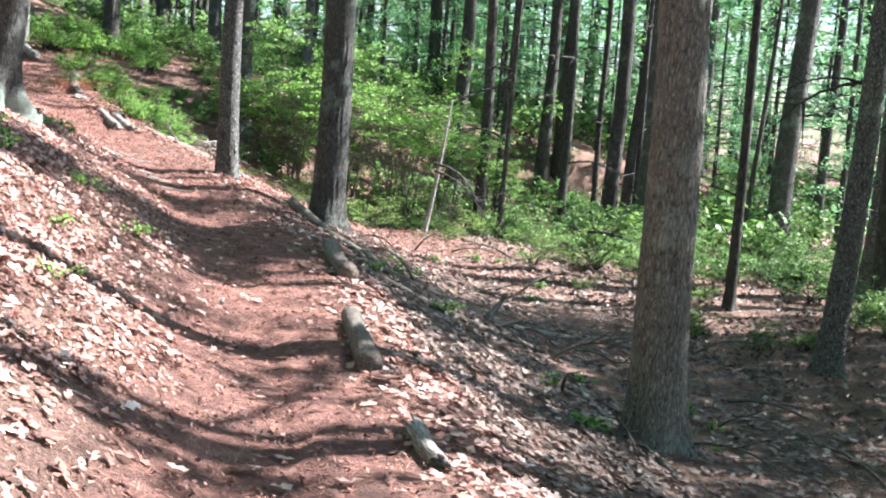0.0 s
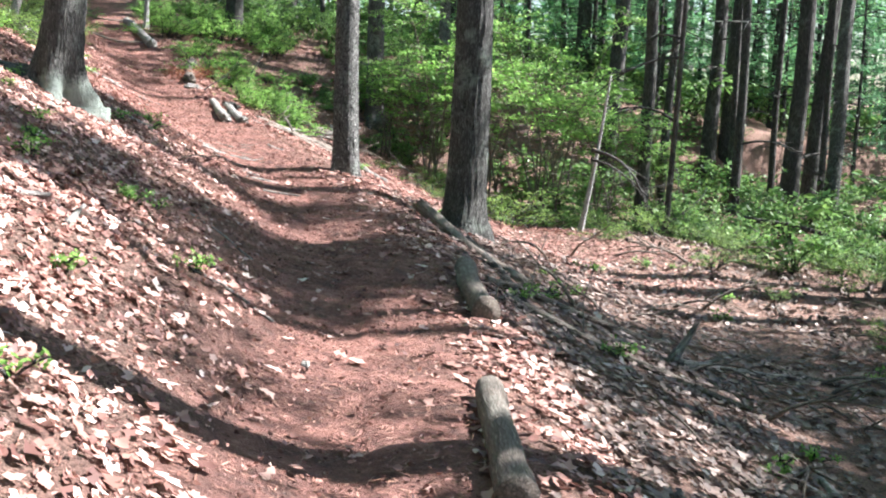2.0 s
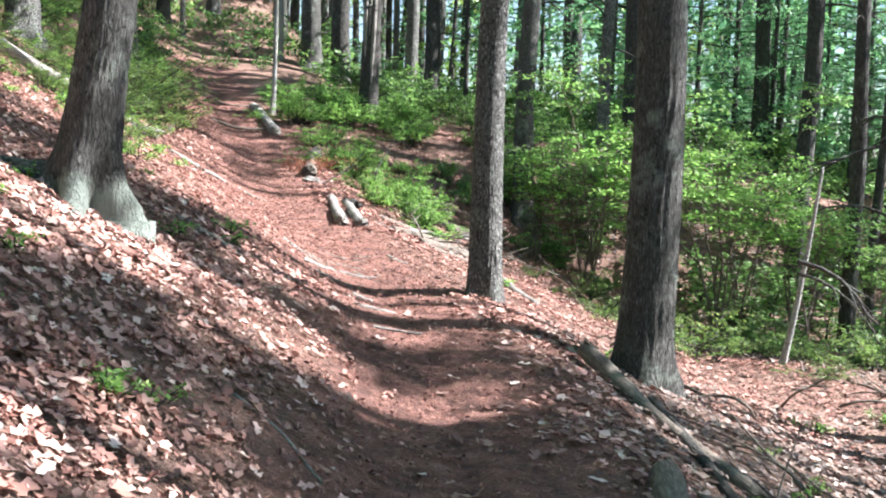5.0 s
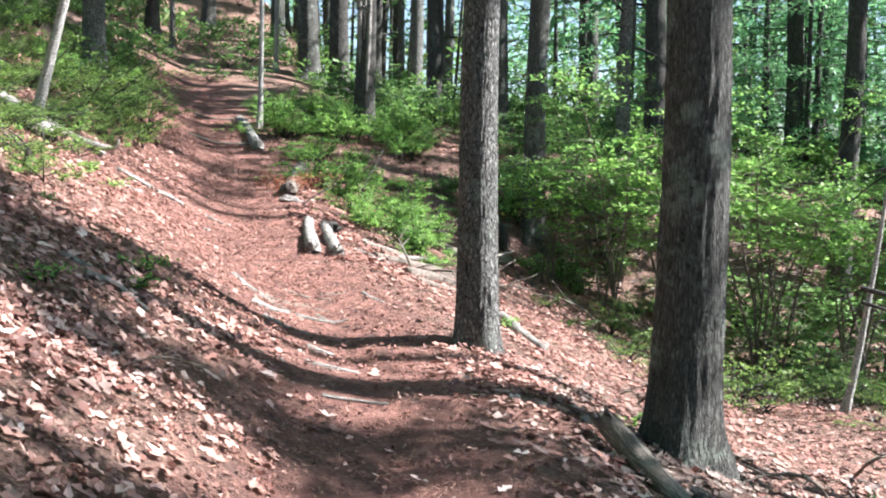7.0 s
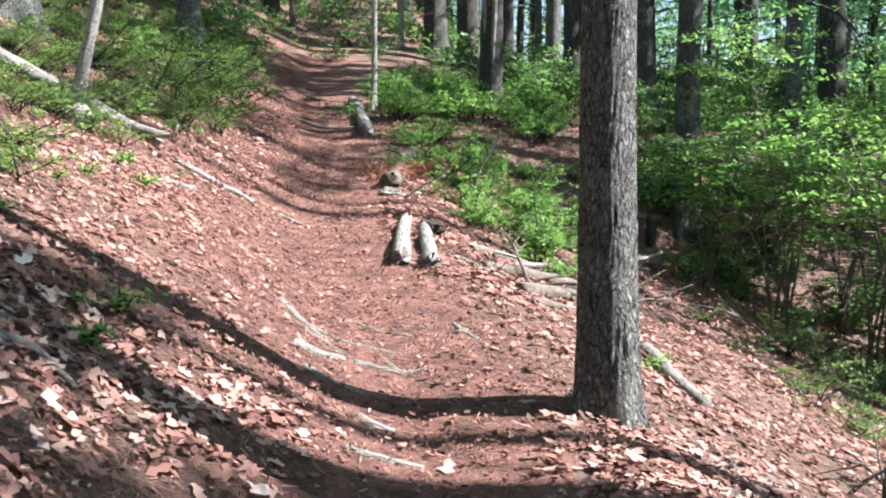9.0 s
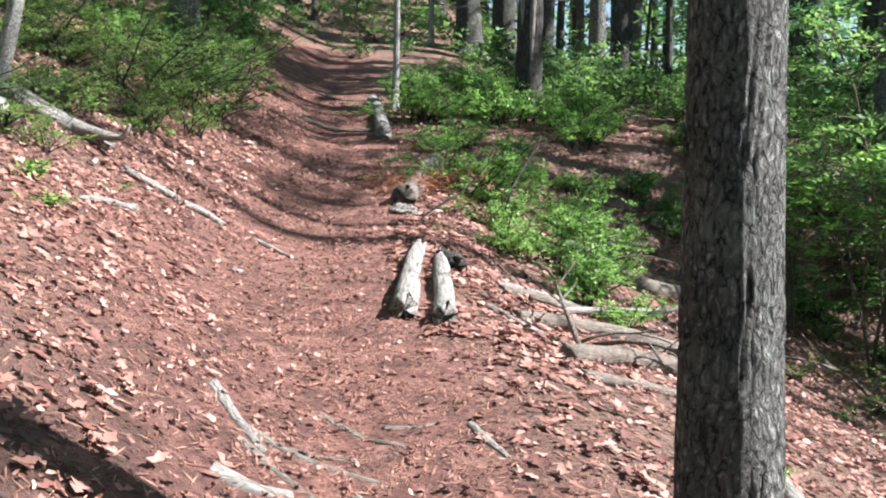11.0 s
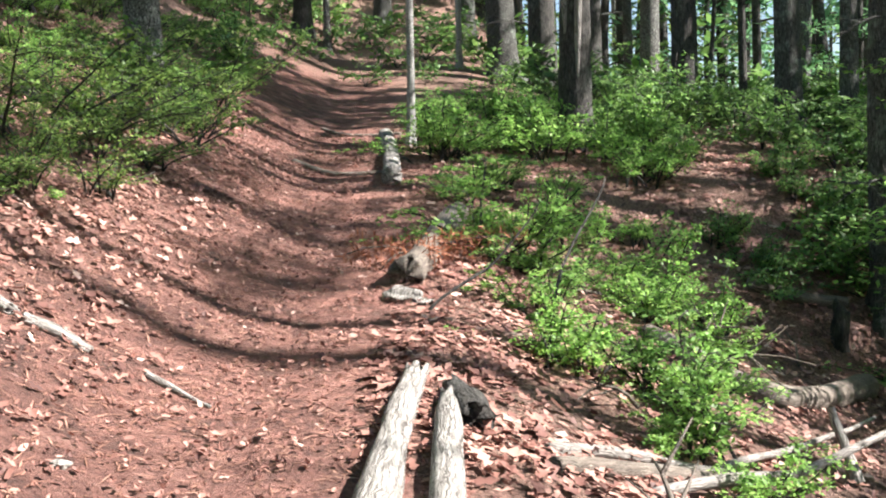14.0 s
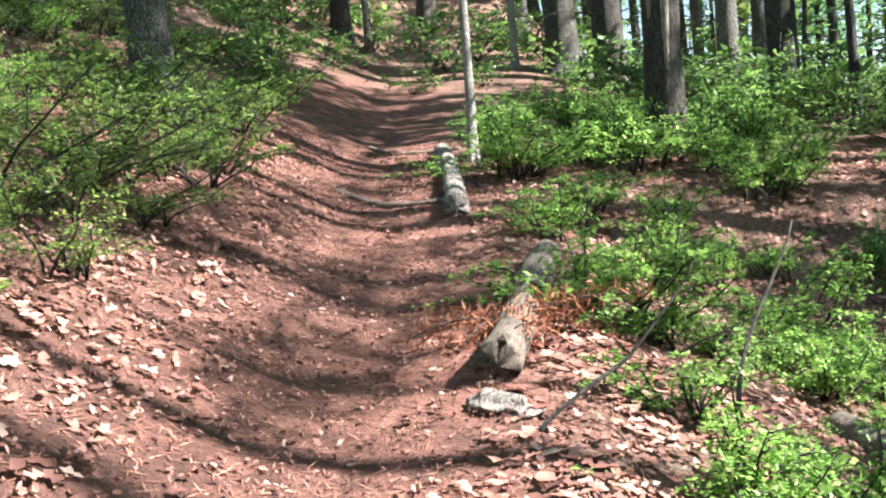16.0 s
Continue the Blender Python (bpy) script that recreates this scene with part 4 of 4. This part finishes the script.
# ---- logs, sticks and stones ----
def log(name, pts, r0, r1, mat, label, lift=0.55, seg=20, cut=True, category="log", ragged=0.0):
    """A fallen piece of wood lying on the ground along a line of plan points (x, y[, height over ground])."""
    rng = np.random.default_rng(int(abs(pts[0][0] * 173 + pts[0][1] * 59)) + 1)
    u, t = np.linspace(0, 1, len(pts)), np.linspace(0, 1, 26)
    x, y, h = (np.interp(t, u, [p[i] if i < len(p) else 0.0 for p in pts]) for i in range(3))
    if len(pts) > 2:
        x, y = (np.convolve(np.pad(a, 3, mode="edge"), np.ones(7) / 7, "valid") for a in (x, y))
    wave = 1 + 0.06 * np.sin(t * rng.uniform(3, 8) + rng.uniform(0, 6)) + 0.025 * np.sin(t * 17 + rng.uniform(0, 6))
    r = np.interp(t, [0, 1], [r0, r1]) * wave
    z = land(x, y) + ripple(x, y)
    z = np.convolve(np.pad(z, 3, mode="edge"), np.ones(7) / 7, "valid") + r * lift + h
    mid = len(t) // 2
    line = np.stack([x, y, z], 1)
    line[:, :2] += (rng.normal(0, 0.12, (26, 2)).cumsum(0) * r0 * 0.25)
    origin = line[mid].copy()
    turn = Vector((0, 0, 1)).rotation_difference(Vector(line[-1] - line[0]))
    local = (line - origin) @ np.array(turn.to_matrix())        # the grain runs along the log's own z
    v, f = tube(local, r, seg, 0.06 if r0 > 0.03 else 0.1, 2 if r0 > 0.05 else 0, rng, cut)
    if ragged:
        jag = rng.uniform(-1, 1, seg) + np.sin(np.arange(seg) * 1.9)
        v[seg:2 * seg, 2] -= jag * ragged
        v[-2 * seg:-seg, 2] += jag[::-1] * ragged
    ob = new(name, mesh_np(name, v, f, mat))
    ob.location, ob.rotation_euler = origin, turn.to_euler()
    return tagged(ob, label, category)


ROOTS = ((-4.95, 16.32, 0.75, -0.1, 0.032), (-4.85, 16.18, 0.5, -0.22, 0.024), (-4.72, 16.3, 0.42, 0.2, 0.022), (-4.85, 16.75, 0.55, -0.2, 0.022), (-4.5, 16.7, 0.2, 0.22, 0.016), (-4.3, 16.1, 0.35, -0.2, 0.02))
log("trail_log", [(-0.03, 5.6), (0.03, 5.35), (0.1, 5.12)], 0.06, 0.045, DEADWOOD, "short weathered grey log edging the trail", ragged=0.06)
log("trail_log", [(-0.58, 8.35), (-0.36, 6.95)], 0.075, 0.085, LOGBARK, "grey-brown log edging the trail")
log("trail_log", [(-1.08, 11.75), (-0.95, 10.9), (-0.74, 9.9)], 0.08, 0.1, LOGBARK, "sawn grey-brown log edging the trail")
log("fallen_log", [(-1.9, 14.55, 0.14), (-1.3, 13.6, 0.0), (-0.5, 12.2)], 0.065, 0.055, LOGBARK, "long fallen trunk lying against an oak", lift=0.3, ragged=0.09)
log("fallen_branch", [(-0.95, 11.6), (-0.2, 12.1), (0.7, 12.7)], 0.04, 0.03, LOGBARK, "grey fallen branch on the leafy slope", category="branch")
log("fallen_branch", [(-1.35, 14.3), (-0.9, 12.6), (-0.55, 11.3)], 0.045, 0.03, CHARRED, "dark fallen branch under the oak", category="branch")
log("trail_log", [(-6.05, 20.2), (-5.6, 19.2), (-5.15, 18.2)], 0.055, 0.078, BLEACHED, "split weathered log edging the trail", ragged=0.07)
log("trail_log", [(-5.73, 19.9), (-5.35, 19.1), (-4.9, 18.15)], 0.048, 0.068, BLEACHED, "weathered log lying beside another log", ragged=0.07)
log("trail_log", [(-7.9, 24.45), (-7.45, 23.1), (-6.98, 21.75)], 0.1, 0.11, LOGBARK, "weathered half-buried log edging the trail", lift=0.55, ragged=0.09)
log("trail_log", [(-10.94, 28.5), (-9.95, 26.9), (-9.0, 25.2)], 0.09, 0.1, BLEACHED, "pale bare log edging the upper trail", ragged=0.05)
log("fallen_log", [(-5.9, 23.0), (-5.35, 22.65), (-4.95, 22.7), (-4.75, 23.6), (-4.65, 24.9)], 0.08, 0.11, LOGBARK, "curved brown fallen trunk in the hollow")
log("fallen_log", [(-5.85, 26.0), (-5.4, 26.2), (-5.0, 26.5)], 0.07, 0.06, LOGBARK, "brown log lying in the shaded hollow")
log("stick", [(-4.35, 21.7), (-4.42, 21.75, 0.15), (-4.5, 21.8, 0.32)], 0.035, 0.02, BLEACHED, "bleached broken stub of a branch", category="stick")
log("fallen_branch", [(-5.15, 19.5), (-4.95, 20.1), (-4.7, 20.9)], 0.042, 0.035, LOGBARK, "brown fallen branch below the trail", category="branch")
log("stick", [(-5.0, 18.98), (-4.4, 18.75)], 0.03, 0.02, DEADWOOD, "pale dry stick on leaves", category="stick")
log("fallen_log", [(-4.85, 18.95), (-4.5, 20.0), (-4.1, 21.2)], 0.05, 0.062, LOGBARK, "brown log lying below the trail")
log("fallen_branch", [(-4.9, 19.8), (-4.5, 20.8, 0.15), (-4.0, 22.2, 0.5)], 0.028, 0.016, DEADWOOD, "thin bare branch propped over a log", category="branch")
log("stick", [(-3.3, 18.2), (-2.7, 17.1)], 0.055, 0.045, DEADWOOD, "pale broken stick beside a grey trunk", category="stick")
log("stick", [(-4.95, 13.75), (-4.7, 13.85), (-4.45, 13.9)], 0.022, 0.015, DEADWOOD, "forked dry twig on the bank", category="stick")
log("stick", [(1.35, 9.8), (1.5, 8.7), (1.75, 7.3)], 0.025, 0.015, DEADWOOD, "grey stick leaning by a thick trunk", category="stick")
log("stick", [(3.2, 9.5), (3.6, 8.6), (4.0, 7.7)], 0.03, 0.02, LOGBARK, "brown fallen stick in the hollow", category="stick")
log("fallen_branch", [(-9.9, 17.95, 0.12), (-9.3, 18.3, 0.08), (-8.75, 18.75, 0.05), (-8.05, 19.36)], 0.085, 0.05, BLEACHED, "bleached fallen limb on the bank", category="branch", ragged=0.06)
log("fallen_branch", [(-8.35, 19.1, 0.04), (-8.1, 19.2, 0.1), (-7.95, 19.2, 0.18), (-7.88, 19.2, 0.32)], 0.05, 0.012, BLEACHED, "bleached forked branch tip pointing up", category="branch", cut=False)
log("fallen_branch", [(-8.8, 19.0, 0.06), (-8.4, 19.3, 0.02)], 0.04, 0.03, BLEACHED, "bleached broken limb on the bank", category="branch", ragged=0.05)
log("stick", [(-7.85, 19.07), (-7.6, 19.2), (-7.48, 19.2)], 0.035, 0.028, BLEACHED, "crooked grey stick on the bank", category="stick", ragged=0.03)
log("stick", [(-7.44, 19.2), (-7.3, 19.3), (-7.15, 19.34)], 0.032, 0.026, BLEACHED, "short curved pale stick beside the trail", category="stick")
log("stick", [(-7.0, 17.7), (-7.08, 18.0), (-7.1, 18.32)], 0.018, 0.034, DEADWOOD, "pale stick among dry leaves", category="stick", ragged=0.03)
log("stick", [(-3.05, 10.75), (-2.7, 10.6), (-2.4, 10.3)], 0.011, 0.006, DEADWOOD, "long thin dry twig on leaves", category="stick")
log("stick", [(-2.5, 9.2), (-2.2, 9.2), (-1.9, 9.08)], 0.014, 0.009, DEADWOOD, "thin dry twig beside the trail", category="stick")
log("stick", [(-2.9, 8.5, 0.01), (-3.03, 9.0, 0.03)], 0.02, 0.014, DEADWOOD, "short pale stick on leaves", category="stick")
log("stick", [(-3.2, 8.5, 0.01), (-3.12, 8.75, 0.05)], 0.018, 0.012, DEADWOOD, "short pale stick on leaves", category="stick")
log("deadwood", [(0.6, 11.85), (1.1, 12.3), (1.8, 12.9)], 0.045, 0.022, DEADWOOD, "bleached grey deadwood branch", category="branch", ragged=0.04)
log("deadwood", [(0.62, 11.85), (0.68, 11.9, 0.1), (0.78, 11.9, 0.34)], 0.05, 0.02, DEADWOOD, "bleached upright broken branch", category="branch", ragged=0.06)
log("fallen_branch", [(-0.75, 11.2), (0.2, 10.9), (1.2, 10.9)], 0.04, 0.022, LOGBARK, "long grey branch lying below the trail", category="branch")
log("fallen_branch", [(1.5, 13.2), (2.3, 12.6), (3.3, 12.4)], 0.03, 0.018, LOGBARK, "thin grey branch in the hollow", category="branch")
log("fallen_branch", [(2.6, 23.0, 0.4), (3.4, 22.6, 0.35), (4.6, 22.0, 0.1)], 0.05, 0.03, CHARRED, "dark bough arching over undergrowth", category="branch")
log("deadwood", [(0.7, 11.75), (0.85, 11.85, 0.06), (1.0, 11.95, 0.16)], 0.04, 0.015, DEADWOOD, "bleached upright broken branch", category="branch", ragged=0.04)
log("dry_stalk", [(-0.55, 11.6), (-0.5, 11.62, 0.3), (-0.42, 11.65, 0.6)], 0.006, 0.003, DEADWOOD, "thin dry upright stalk", category="twig", cut=False)
log("dry_stalk", [(-0.1, 11.3), (-0.12, 11.3, 0.25), (-0.05, 11.35, 0.5)], 0.006, 0.003, DEADWOOD, "thin dry upright stalk", category="twig", cut=False)
log("dry_stalk", [(-0.75, 10.7), (-0.72, 10.7, 0.2), (-0.6, 10.75, 0.36)], 0.006, 0.003, DEADWOOD, "thin dry upright stalk", category="twig", cut=False)
log("dry_stalk", [(-6.6, 21.3), (-6.3, 21.6, 0.3), (-6.05, 21.75, 0.75)], 0.011, 0.004, BARK_DARK, "thin dark bare stem among shrubs", category="twig", cut=False)
log("dry_stalk", [(-5.75, 21.0), (-5.85, 21.5, 0.5), (-5.7, 21.9, 1.05)], 0.013, 0.004, BARK_DARK, "thin dark bare stem among shrubs", category="twig", cut=False)
log("root", [(-5.25, 12.0, -0.02), (-5.08, 12.08, 0.02), (-4.85, 12.2, 0.1)], 0.045, 0.1, BARK_BROWN, "thick surface root of the leaning oak", 0.1, category="root")
for rx, ry, ax, ay, rr in ROOTS:
    log("root", [(rx, ry), (rx + 0.5 * ax + 0.04, ry + 0.5 * ay - 0.03), (rx + ax, ry + ay)], rr * 1.5, rr * 0.6, LOGBARK, "worn grey root in the trail", -0.7, category="root", cut=False)
log("charred_wood", [(-5.8, 20.05), (-5.65, 19.85), (-5.48, 19.62)], 0.055, 0.075, CHARRED, "blackened chunk of wood beside the trail logs", ragged=0.05)
log("fallen_branch", [(-5.26, 19.7), (-5.05, 20.3), (-4.75, 20.8)], 0.03, 0.026, DEADWOOD, "pale grey branch lying below the trail", category="branch")
log("fallen_branch", [(-4.85, 20.65, 0.02), (-4.62, 21.65, 0.08), (-4.42, 23.3, 0.12)], 0.02, 0.012, DEADWOOD, "long thin grey branch over the leaves", category="branch")
log("stick", [(-4.68, 18.35), (-4.45, 18.25), (-4.2, 18.22)], 0.022, 0.018, BLEACHED, "pale dry stick on leaves", category="stick")
log("fallen_log", [(-4.3, 18.35), (-4.2, 19.2), (-4.05, 20.2)], 0.06, 0.065, LOGBARK, "brown log lying below the trail")
log("fallen_branch", [(-4.1, 18.0), (-3.9, 18.5), (-3.75, 19.0)], 0.035, 0.028, LOGBARK, "broken brown branch among leaves", category="branch")
log("stick", [(-4.65, 13.55, 0.03), (-4.54, 13.72, 0.03), (-4.33, 13.7)], 0.024, 0.012, DEADWOOD, "pale crooked stick on the bank", category="stick")
log("stick", [(-7.0, 19.47), (-6.8, 19.47), (-6.6, 19.42)], 0.018, 0.01, DEADWOOD, "thin grey stick beside the trail", category="stick")
log("stick", [(-3.45, 14.08), (-3.25, 14.18), (-3.07, 14.25)], 0.014, 0.009, DEADWOOD, "thin bent twig on the trail", category="stick")
for rx, ry, ax, ay, rr in ((-4.48, 15.53, 0.38, 0.0, 0.02), (-4.0, 15.22, 0.2, 0.02, 0.026), (-3.83, 14.75, 0.36, 0.08, 0.026), (-4.7, 15.8, 0.26, 0.14, 0.035), (-4.4, 15.95, 0.4, 0.1, 0.022), (-5.2, 16.5, 0.5, -0.35, 0.028), (-4.2, 16.9, 0.3, -0.3, 0.02)):
    log("root", [(rx, ry), (rx + 0.5 * ax + 0.03, ry + 0.5 * ay - 0.02), (rx + ax, ry + ay)], rr * 1.3, rr * 0.6, DEADWOOD, "worn grey root in the trail", -0.3, category="root", cut=False)
# root-like rods in place of the trail's ledge risers and their shadows
log("root", [(-10.7, 26.0), (-10.0, 25.75), (-9.3, 25.9)], 0.035, 0.03, LOGBARK, "dark root-like rod standing for a shadowed ledge across the trail", 0.3, category="root")
log("root", [(-12.0, 28.6), (-11.4, 28.4), (-10.7, 28.6)], 0.035, 0.03, LOGBARK, "dark root-like rod standing for a shadowed ledge across the upper trail", 0.3, category="root")


def stone(name, x, y, size, mat, label, category="rock"):
    rng = np.random.default_rng(int(abs(x * 31 + y * 17)) + 2)
    bm = bmesh.new()
    bmesh.ops.create_icosphere(bm, subdivisions=4, radius=1.0)
    ph = rng.uniform(0, 6, 6)
    cuts = [(Vector(rng.normal(0, 1, 3)).normalized(), rng.uniform(0.55, 0.85)) for _ in range(11)]
    for v in bm.verts:
        c = v.co.copy()
        for nrm, far in cuts:
            over = c.dot(nrm) - far
            if over > 0:
                c -= nrm * over * 0.94
        k = 1 + 0.10 * math.sin(3 * c.x + ph[0]) * math.cos(2.5 * c.y + ph[1]) + 0.1 * math.sin(6 * c.z + ph[2] + 3 * c.x) + 0.06 * math.sin(9 * c.y + ph[3])
        v.co = Vector((c.x * size[0] * k, c.y * size[1] * k, max(c.z, -0.5) * size[2] * k))
    me = bpy.data.meshes.new(name)
    bm.to_mesh(me)
    bm.free()
    for p in me.polygons:
        p.use_smooth = True
    me.materials.append(mat)
    ob = new(name, me)
    ob.location, ob.rotation_euler = (x, y, zat(x, y) + size[2] * 0.2), (0, 0, rng.uniform(0, 6.28))
    return tagged(ob, label, category)


stone("rock", -8.2, 18.2, (0.24, 0.17, 0.16), ROCK, "pale granite rock half sunk in the bank")
stone("rotten_wood", -6.88, 21.55, (0.14, 0.09, 0.07), BLEACHED, "broken pale slab of rotten wood", "deadwood")
stone("rotten_wood", -6.72, 21.5, (0.1, 0.06, 0.04), BLEACHED, "small splintered piece of rotten wood", "deadwood")
stone("stump", -5.0, 25.9, (0.11, 0.11, 0.35), CHARRED, "dark broken stump in the hollow", "stump")
stone("stump", -11.2, 30.1, (0.2, 0.16, 0.25), CHARRED, "dark rotten stump beside the upper trail", "stump")
stone("pebble", -1.6, 8.6, (0.04, 0.03, 0.025), ROCK, "small pale stone on the trail", "rock")
stone("pebble", -6.4, 18.4, (0.04, 0.035, 0.025), ROCK, "small pale stone on the trail", "rock")


def red_bough():
    """A fallen pine bough whose needles have turned red."""
    rng = np.random.default_rng(8)
    thing = empty("dead_bough", -7.45, 22.75, zat(-7.45, 22.75), "dead pine bough with rust-red needles", "branch")
    lines, pos = [], []
    for k in range(7):
        az, length = rng.uniform(-2.6, 0.6), rng.uniform(0.4, 0.9)
        u = np.linspace(0, 1, 5)
        line = np.stack([np.cos(az) * length * u, np.sin(az) * length * u, 0.04 + length * rng.uniform(0.15, 0.55) * u - 0.2 * u * u], 1)
        lines.append(tube(line, 0.009 * (1.2 - u) + 0.002, 4))
        t = rng.uniform(0.2, 1, 150)
        pos.append(np.stack([np.interp(t, u, line[:, i]) for i in range(3)], 1) + rng.normal(0, 0.035, (150, 3)))
    part("stem", mesh_np("stem", *join(lines), BARK_DARK), thing)
    pos = np.vstack(pos)
    part("needles", mesh_np("needles", *blades(pos, *frames_for(rng, len(pos), 0.7), 0.09, 0.012), RED_NEEDLES, False), thing)


red_bough()

def dead_brush(n, seed, s_range, d_range, size=1.0):
    """Bare grey twigs fallen among the leaves."""
    rng = np.random.default_rng(seed)
    for k in range(n):
        s, d = rng.uniform(*s_range), rng.uniform(*d_range)
        q = d + float(glide(TRAIL, s))
        x, y = -0.42 * s + 0.907 * q, 0.907 * s + 0.42 * q
        ob = new("fallen_twig", GREY_TWIGS[int(rng.integers(5))])
        k = rng.uniform(0.35, 1.1) * size
        ob.matrix_world = Matrix.LocRotScale((x, y, zat(x, y) + 0.02), Euler((rng.uniform(-0.5, 0.5), rng.uniform(-0.5, 0.1), rng.uniform(0, 6.28))), (k, k, k))
        tagged(ob, "bare grey fallen twig among dry leaves", "twig", "fallen twigs")


GREY_TWIGS = []
for source in DEAD_BRANCHES:
    GREY_TWIGS.append(source.copy())
    GREY_TWIGS[-1].materials[0] = LOGBARK
dead_brush(60, 31, (5, 17), (1.8, 7.0))
dead_brush(26, 32, (18, 25), (1.2, 4.5))
dead_brush(24, 33, (7, 22), (-4.0, -1.0), 0.4)

# ---- litter ----
def scatter_litter(n, seed, s_range, d_range, weight):
    rng = np.random.default_rng(seed)
    s, d = rng.uniform(*s_range, n), rng.uniform(*d_range, n)
    keep = rng.uniform(0, 1, n) < weight(s, d)
    s, d = s[keep], d[keep]
    q = d + glide(TRAIL, s)
    x, y = -0.42 * s + 0.907 * q, 0.907 * s + 0.42 * q
    z = land(x, y) + ripple(x, y)
    e = 0.03
    nrm = np.stack([-(land(x + e, y) - land(x - e, y)) / (2 * e), -(land(x, y + e) - land(x, y - e)) / (2 * e), np.ones_like(x)], 1)
    nrm /= np.linalg.norm(nrm, axis=1)[:, None]
    return rng, np.stack([x, y, z], 1), nrm


def on_slope(v, nrm):
    """Tip directions so that level ones lie along the ground."""
    out = v - nrm * (np.sum(v * nrm, 1) - v[:, 2])[:, None]
    return out / (np.linalg.norm(out, axis=1)[:, None] + 1e-9)


def leaf_litter(name, n, seed, s_range, d_range, weight, size, label, mat=LITTER, whole=False):
    rng, pos, nrm = scatter_litter(n, seed, s_range, d_range, weight)
    m = len(pos)
    along, side = frames_for(rng, m, 0.16 if whole else 0.3)
    along, side = on_slope(along, nrm), on_slope(side, nrm)
    length = rng.uniform(0.55 if whole else 0.35, 1.3, m) * size
    pos = pos + nrm * (rng.uniform(0.006, 0.035, m))[:, None]
    v, f = (oak_leaves if whole else curled)(pos, along, side, length, length * rng.uniform(0.4, 0.75, m), rng.uniform(0.04, 0.24 if whole else 0.4, m) * length, rng)
    tagged(new(name, mesh_np(name, v, f, mat, whole)), label, "leaves", kind="stuff")


patchy = lambda s, d: 0.62 + 0.38 * np.sin(2.1 * s + 2.0 * np.sin(1.7 * d)) * np.sin(2.6 * d + 1.3 * np.sin(1.9 * s))
off_trail = lambda s, d: patchy(s, d) * np.clip((np.abs(d + 0.1) - 0.4) / np.where(d < 0, 1.1, 0.7), 0.03, 1) * np.clip(1.25 - np.abs(d) / 9, 0.2, 1) * np.where(d < 0, 1 - 0.3 * np.clip((s - 13) / 4, 0, 1), 1)
leaf_litter("leaf_litter", 28000, 106, (5.0, 14.0), (-4.2, -0.6), off_trail, 0.05, "small torn dry leaves filling the leaf carpet")
leaf_litter("leaf_litter", 26000, 107, (1.0, 15.5), (1.1, 5.6), off_trail, 0.098, "dull grey-brown oak leaves in the hollow", DULL_LITTER, True)
leaf_litter("leaf_litter", 42000, 101, (1.0, 15.5), (-5.0, 1.2), off_trail, 0.1, "carpet of dry tan and brown oak leaves", whole=True)
leaf_litter("leaf_litter", 80000, 102, (14.0, 30), (-4.5, 5.5), off_trail, 0.078, "carpet of dry rusty-brown oak leaves", RED_LITTER, True)
leaf_litter("leaf_litter", 3600, 108, (18.3, 24.0), (0.4, 1.7), lambda s, d: patchy(s, d) * np.exp(-((d - 0.95) / 0.5) ** 2), 0.1, "drift of curled dry oak leaves along the logs", RED_LITTER, True)
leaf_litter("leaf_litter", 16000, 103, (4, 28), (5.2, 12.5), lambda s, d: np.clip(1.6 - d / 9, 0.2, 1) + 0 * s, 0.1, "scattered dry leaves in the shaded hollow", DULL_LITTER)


def needle_litter(n, seed):
    rng, pos, nrm = scatter_litter(n, seed, (2, 31), (-3.4, 1.6), lambda s, d: np.exp(-(d / np.where(d < 0, 1.2 + 1.6 * np.clip((s - 12) / 3, 0, 1), 1.2)) ** 4))
    along, side = frames_for(rng, len(pos), 0.12)
    v, f = blades(pos + nrm * 0.008, on_slope(along, nrm), on_slope(side, nrm), rng.uniform(0.04, 0.11, len(pos)), 0.006)
    tagged(new("pine_needles", mesh_np("pine_needles", v, f, NEEDLES, False)), "reddish pine needles strewn over the trail", "needles", kind="stuff")


needle_litter(48000, 104)
leaf_litter("leaf_fragments", 46000, 105, (2, 31), (-3.4, 1.2), lambda s, d: 0.6 + 0.3 * np.clip((s - 14) / 4, 0, 1) * (d < 0.3), 0.036, "small broken leaf fragments strewn over the trail", RED_LITTER)
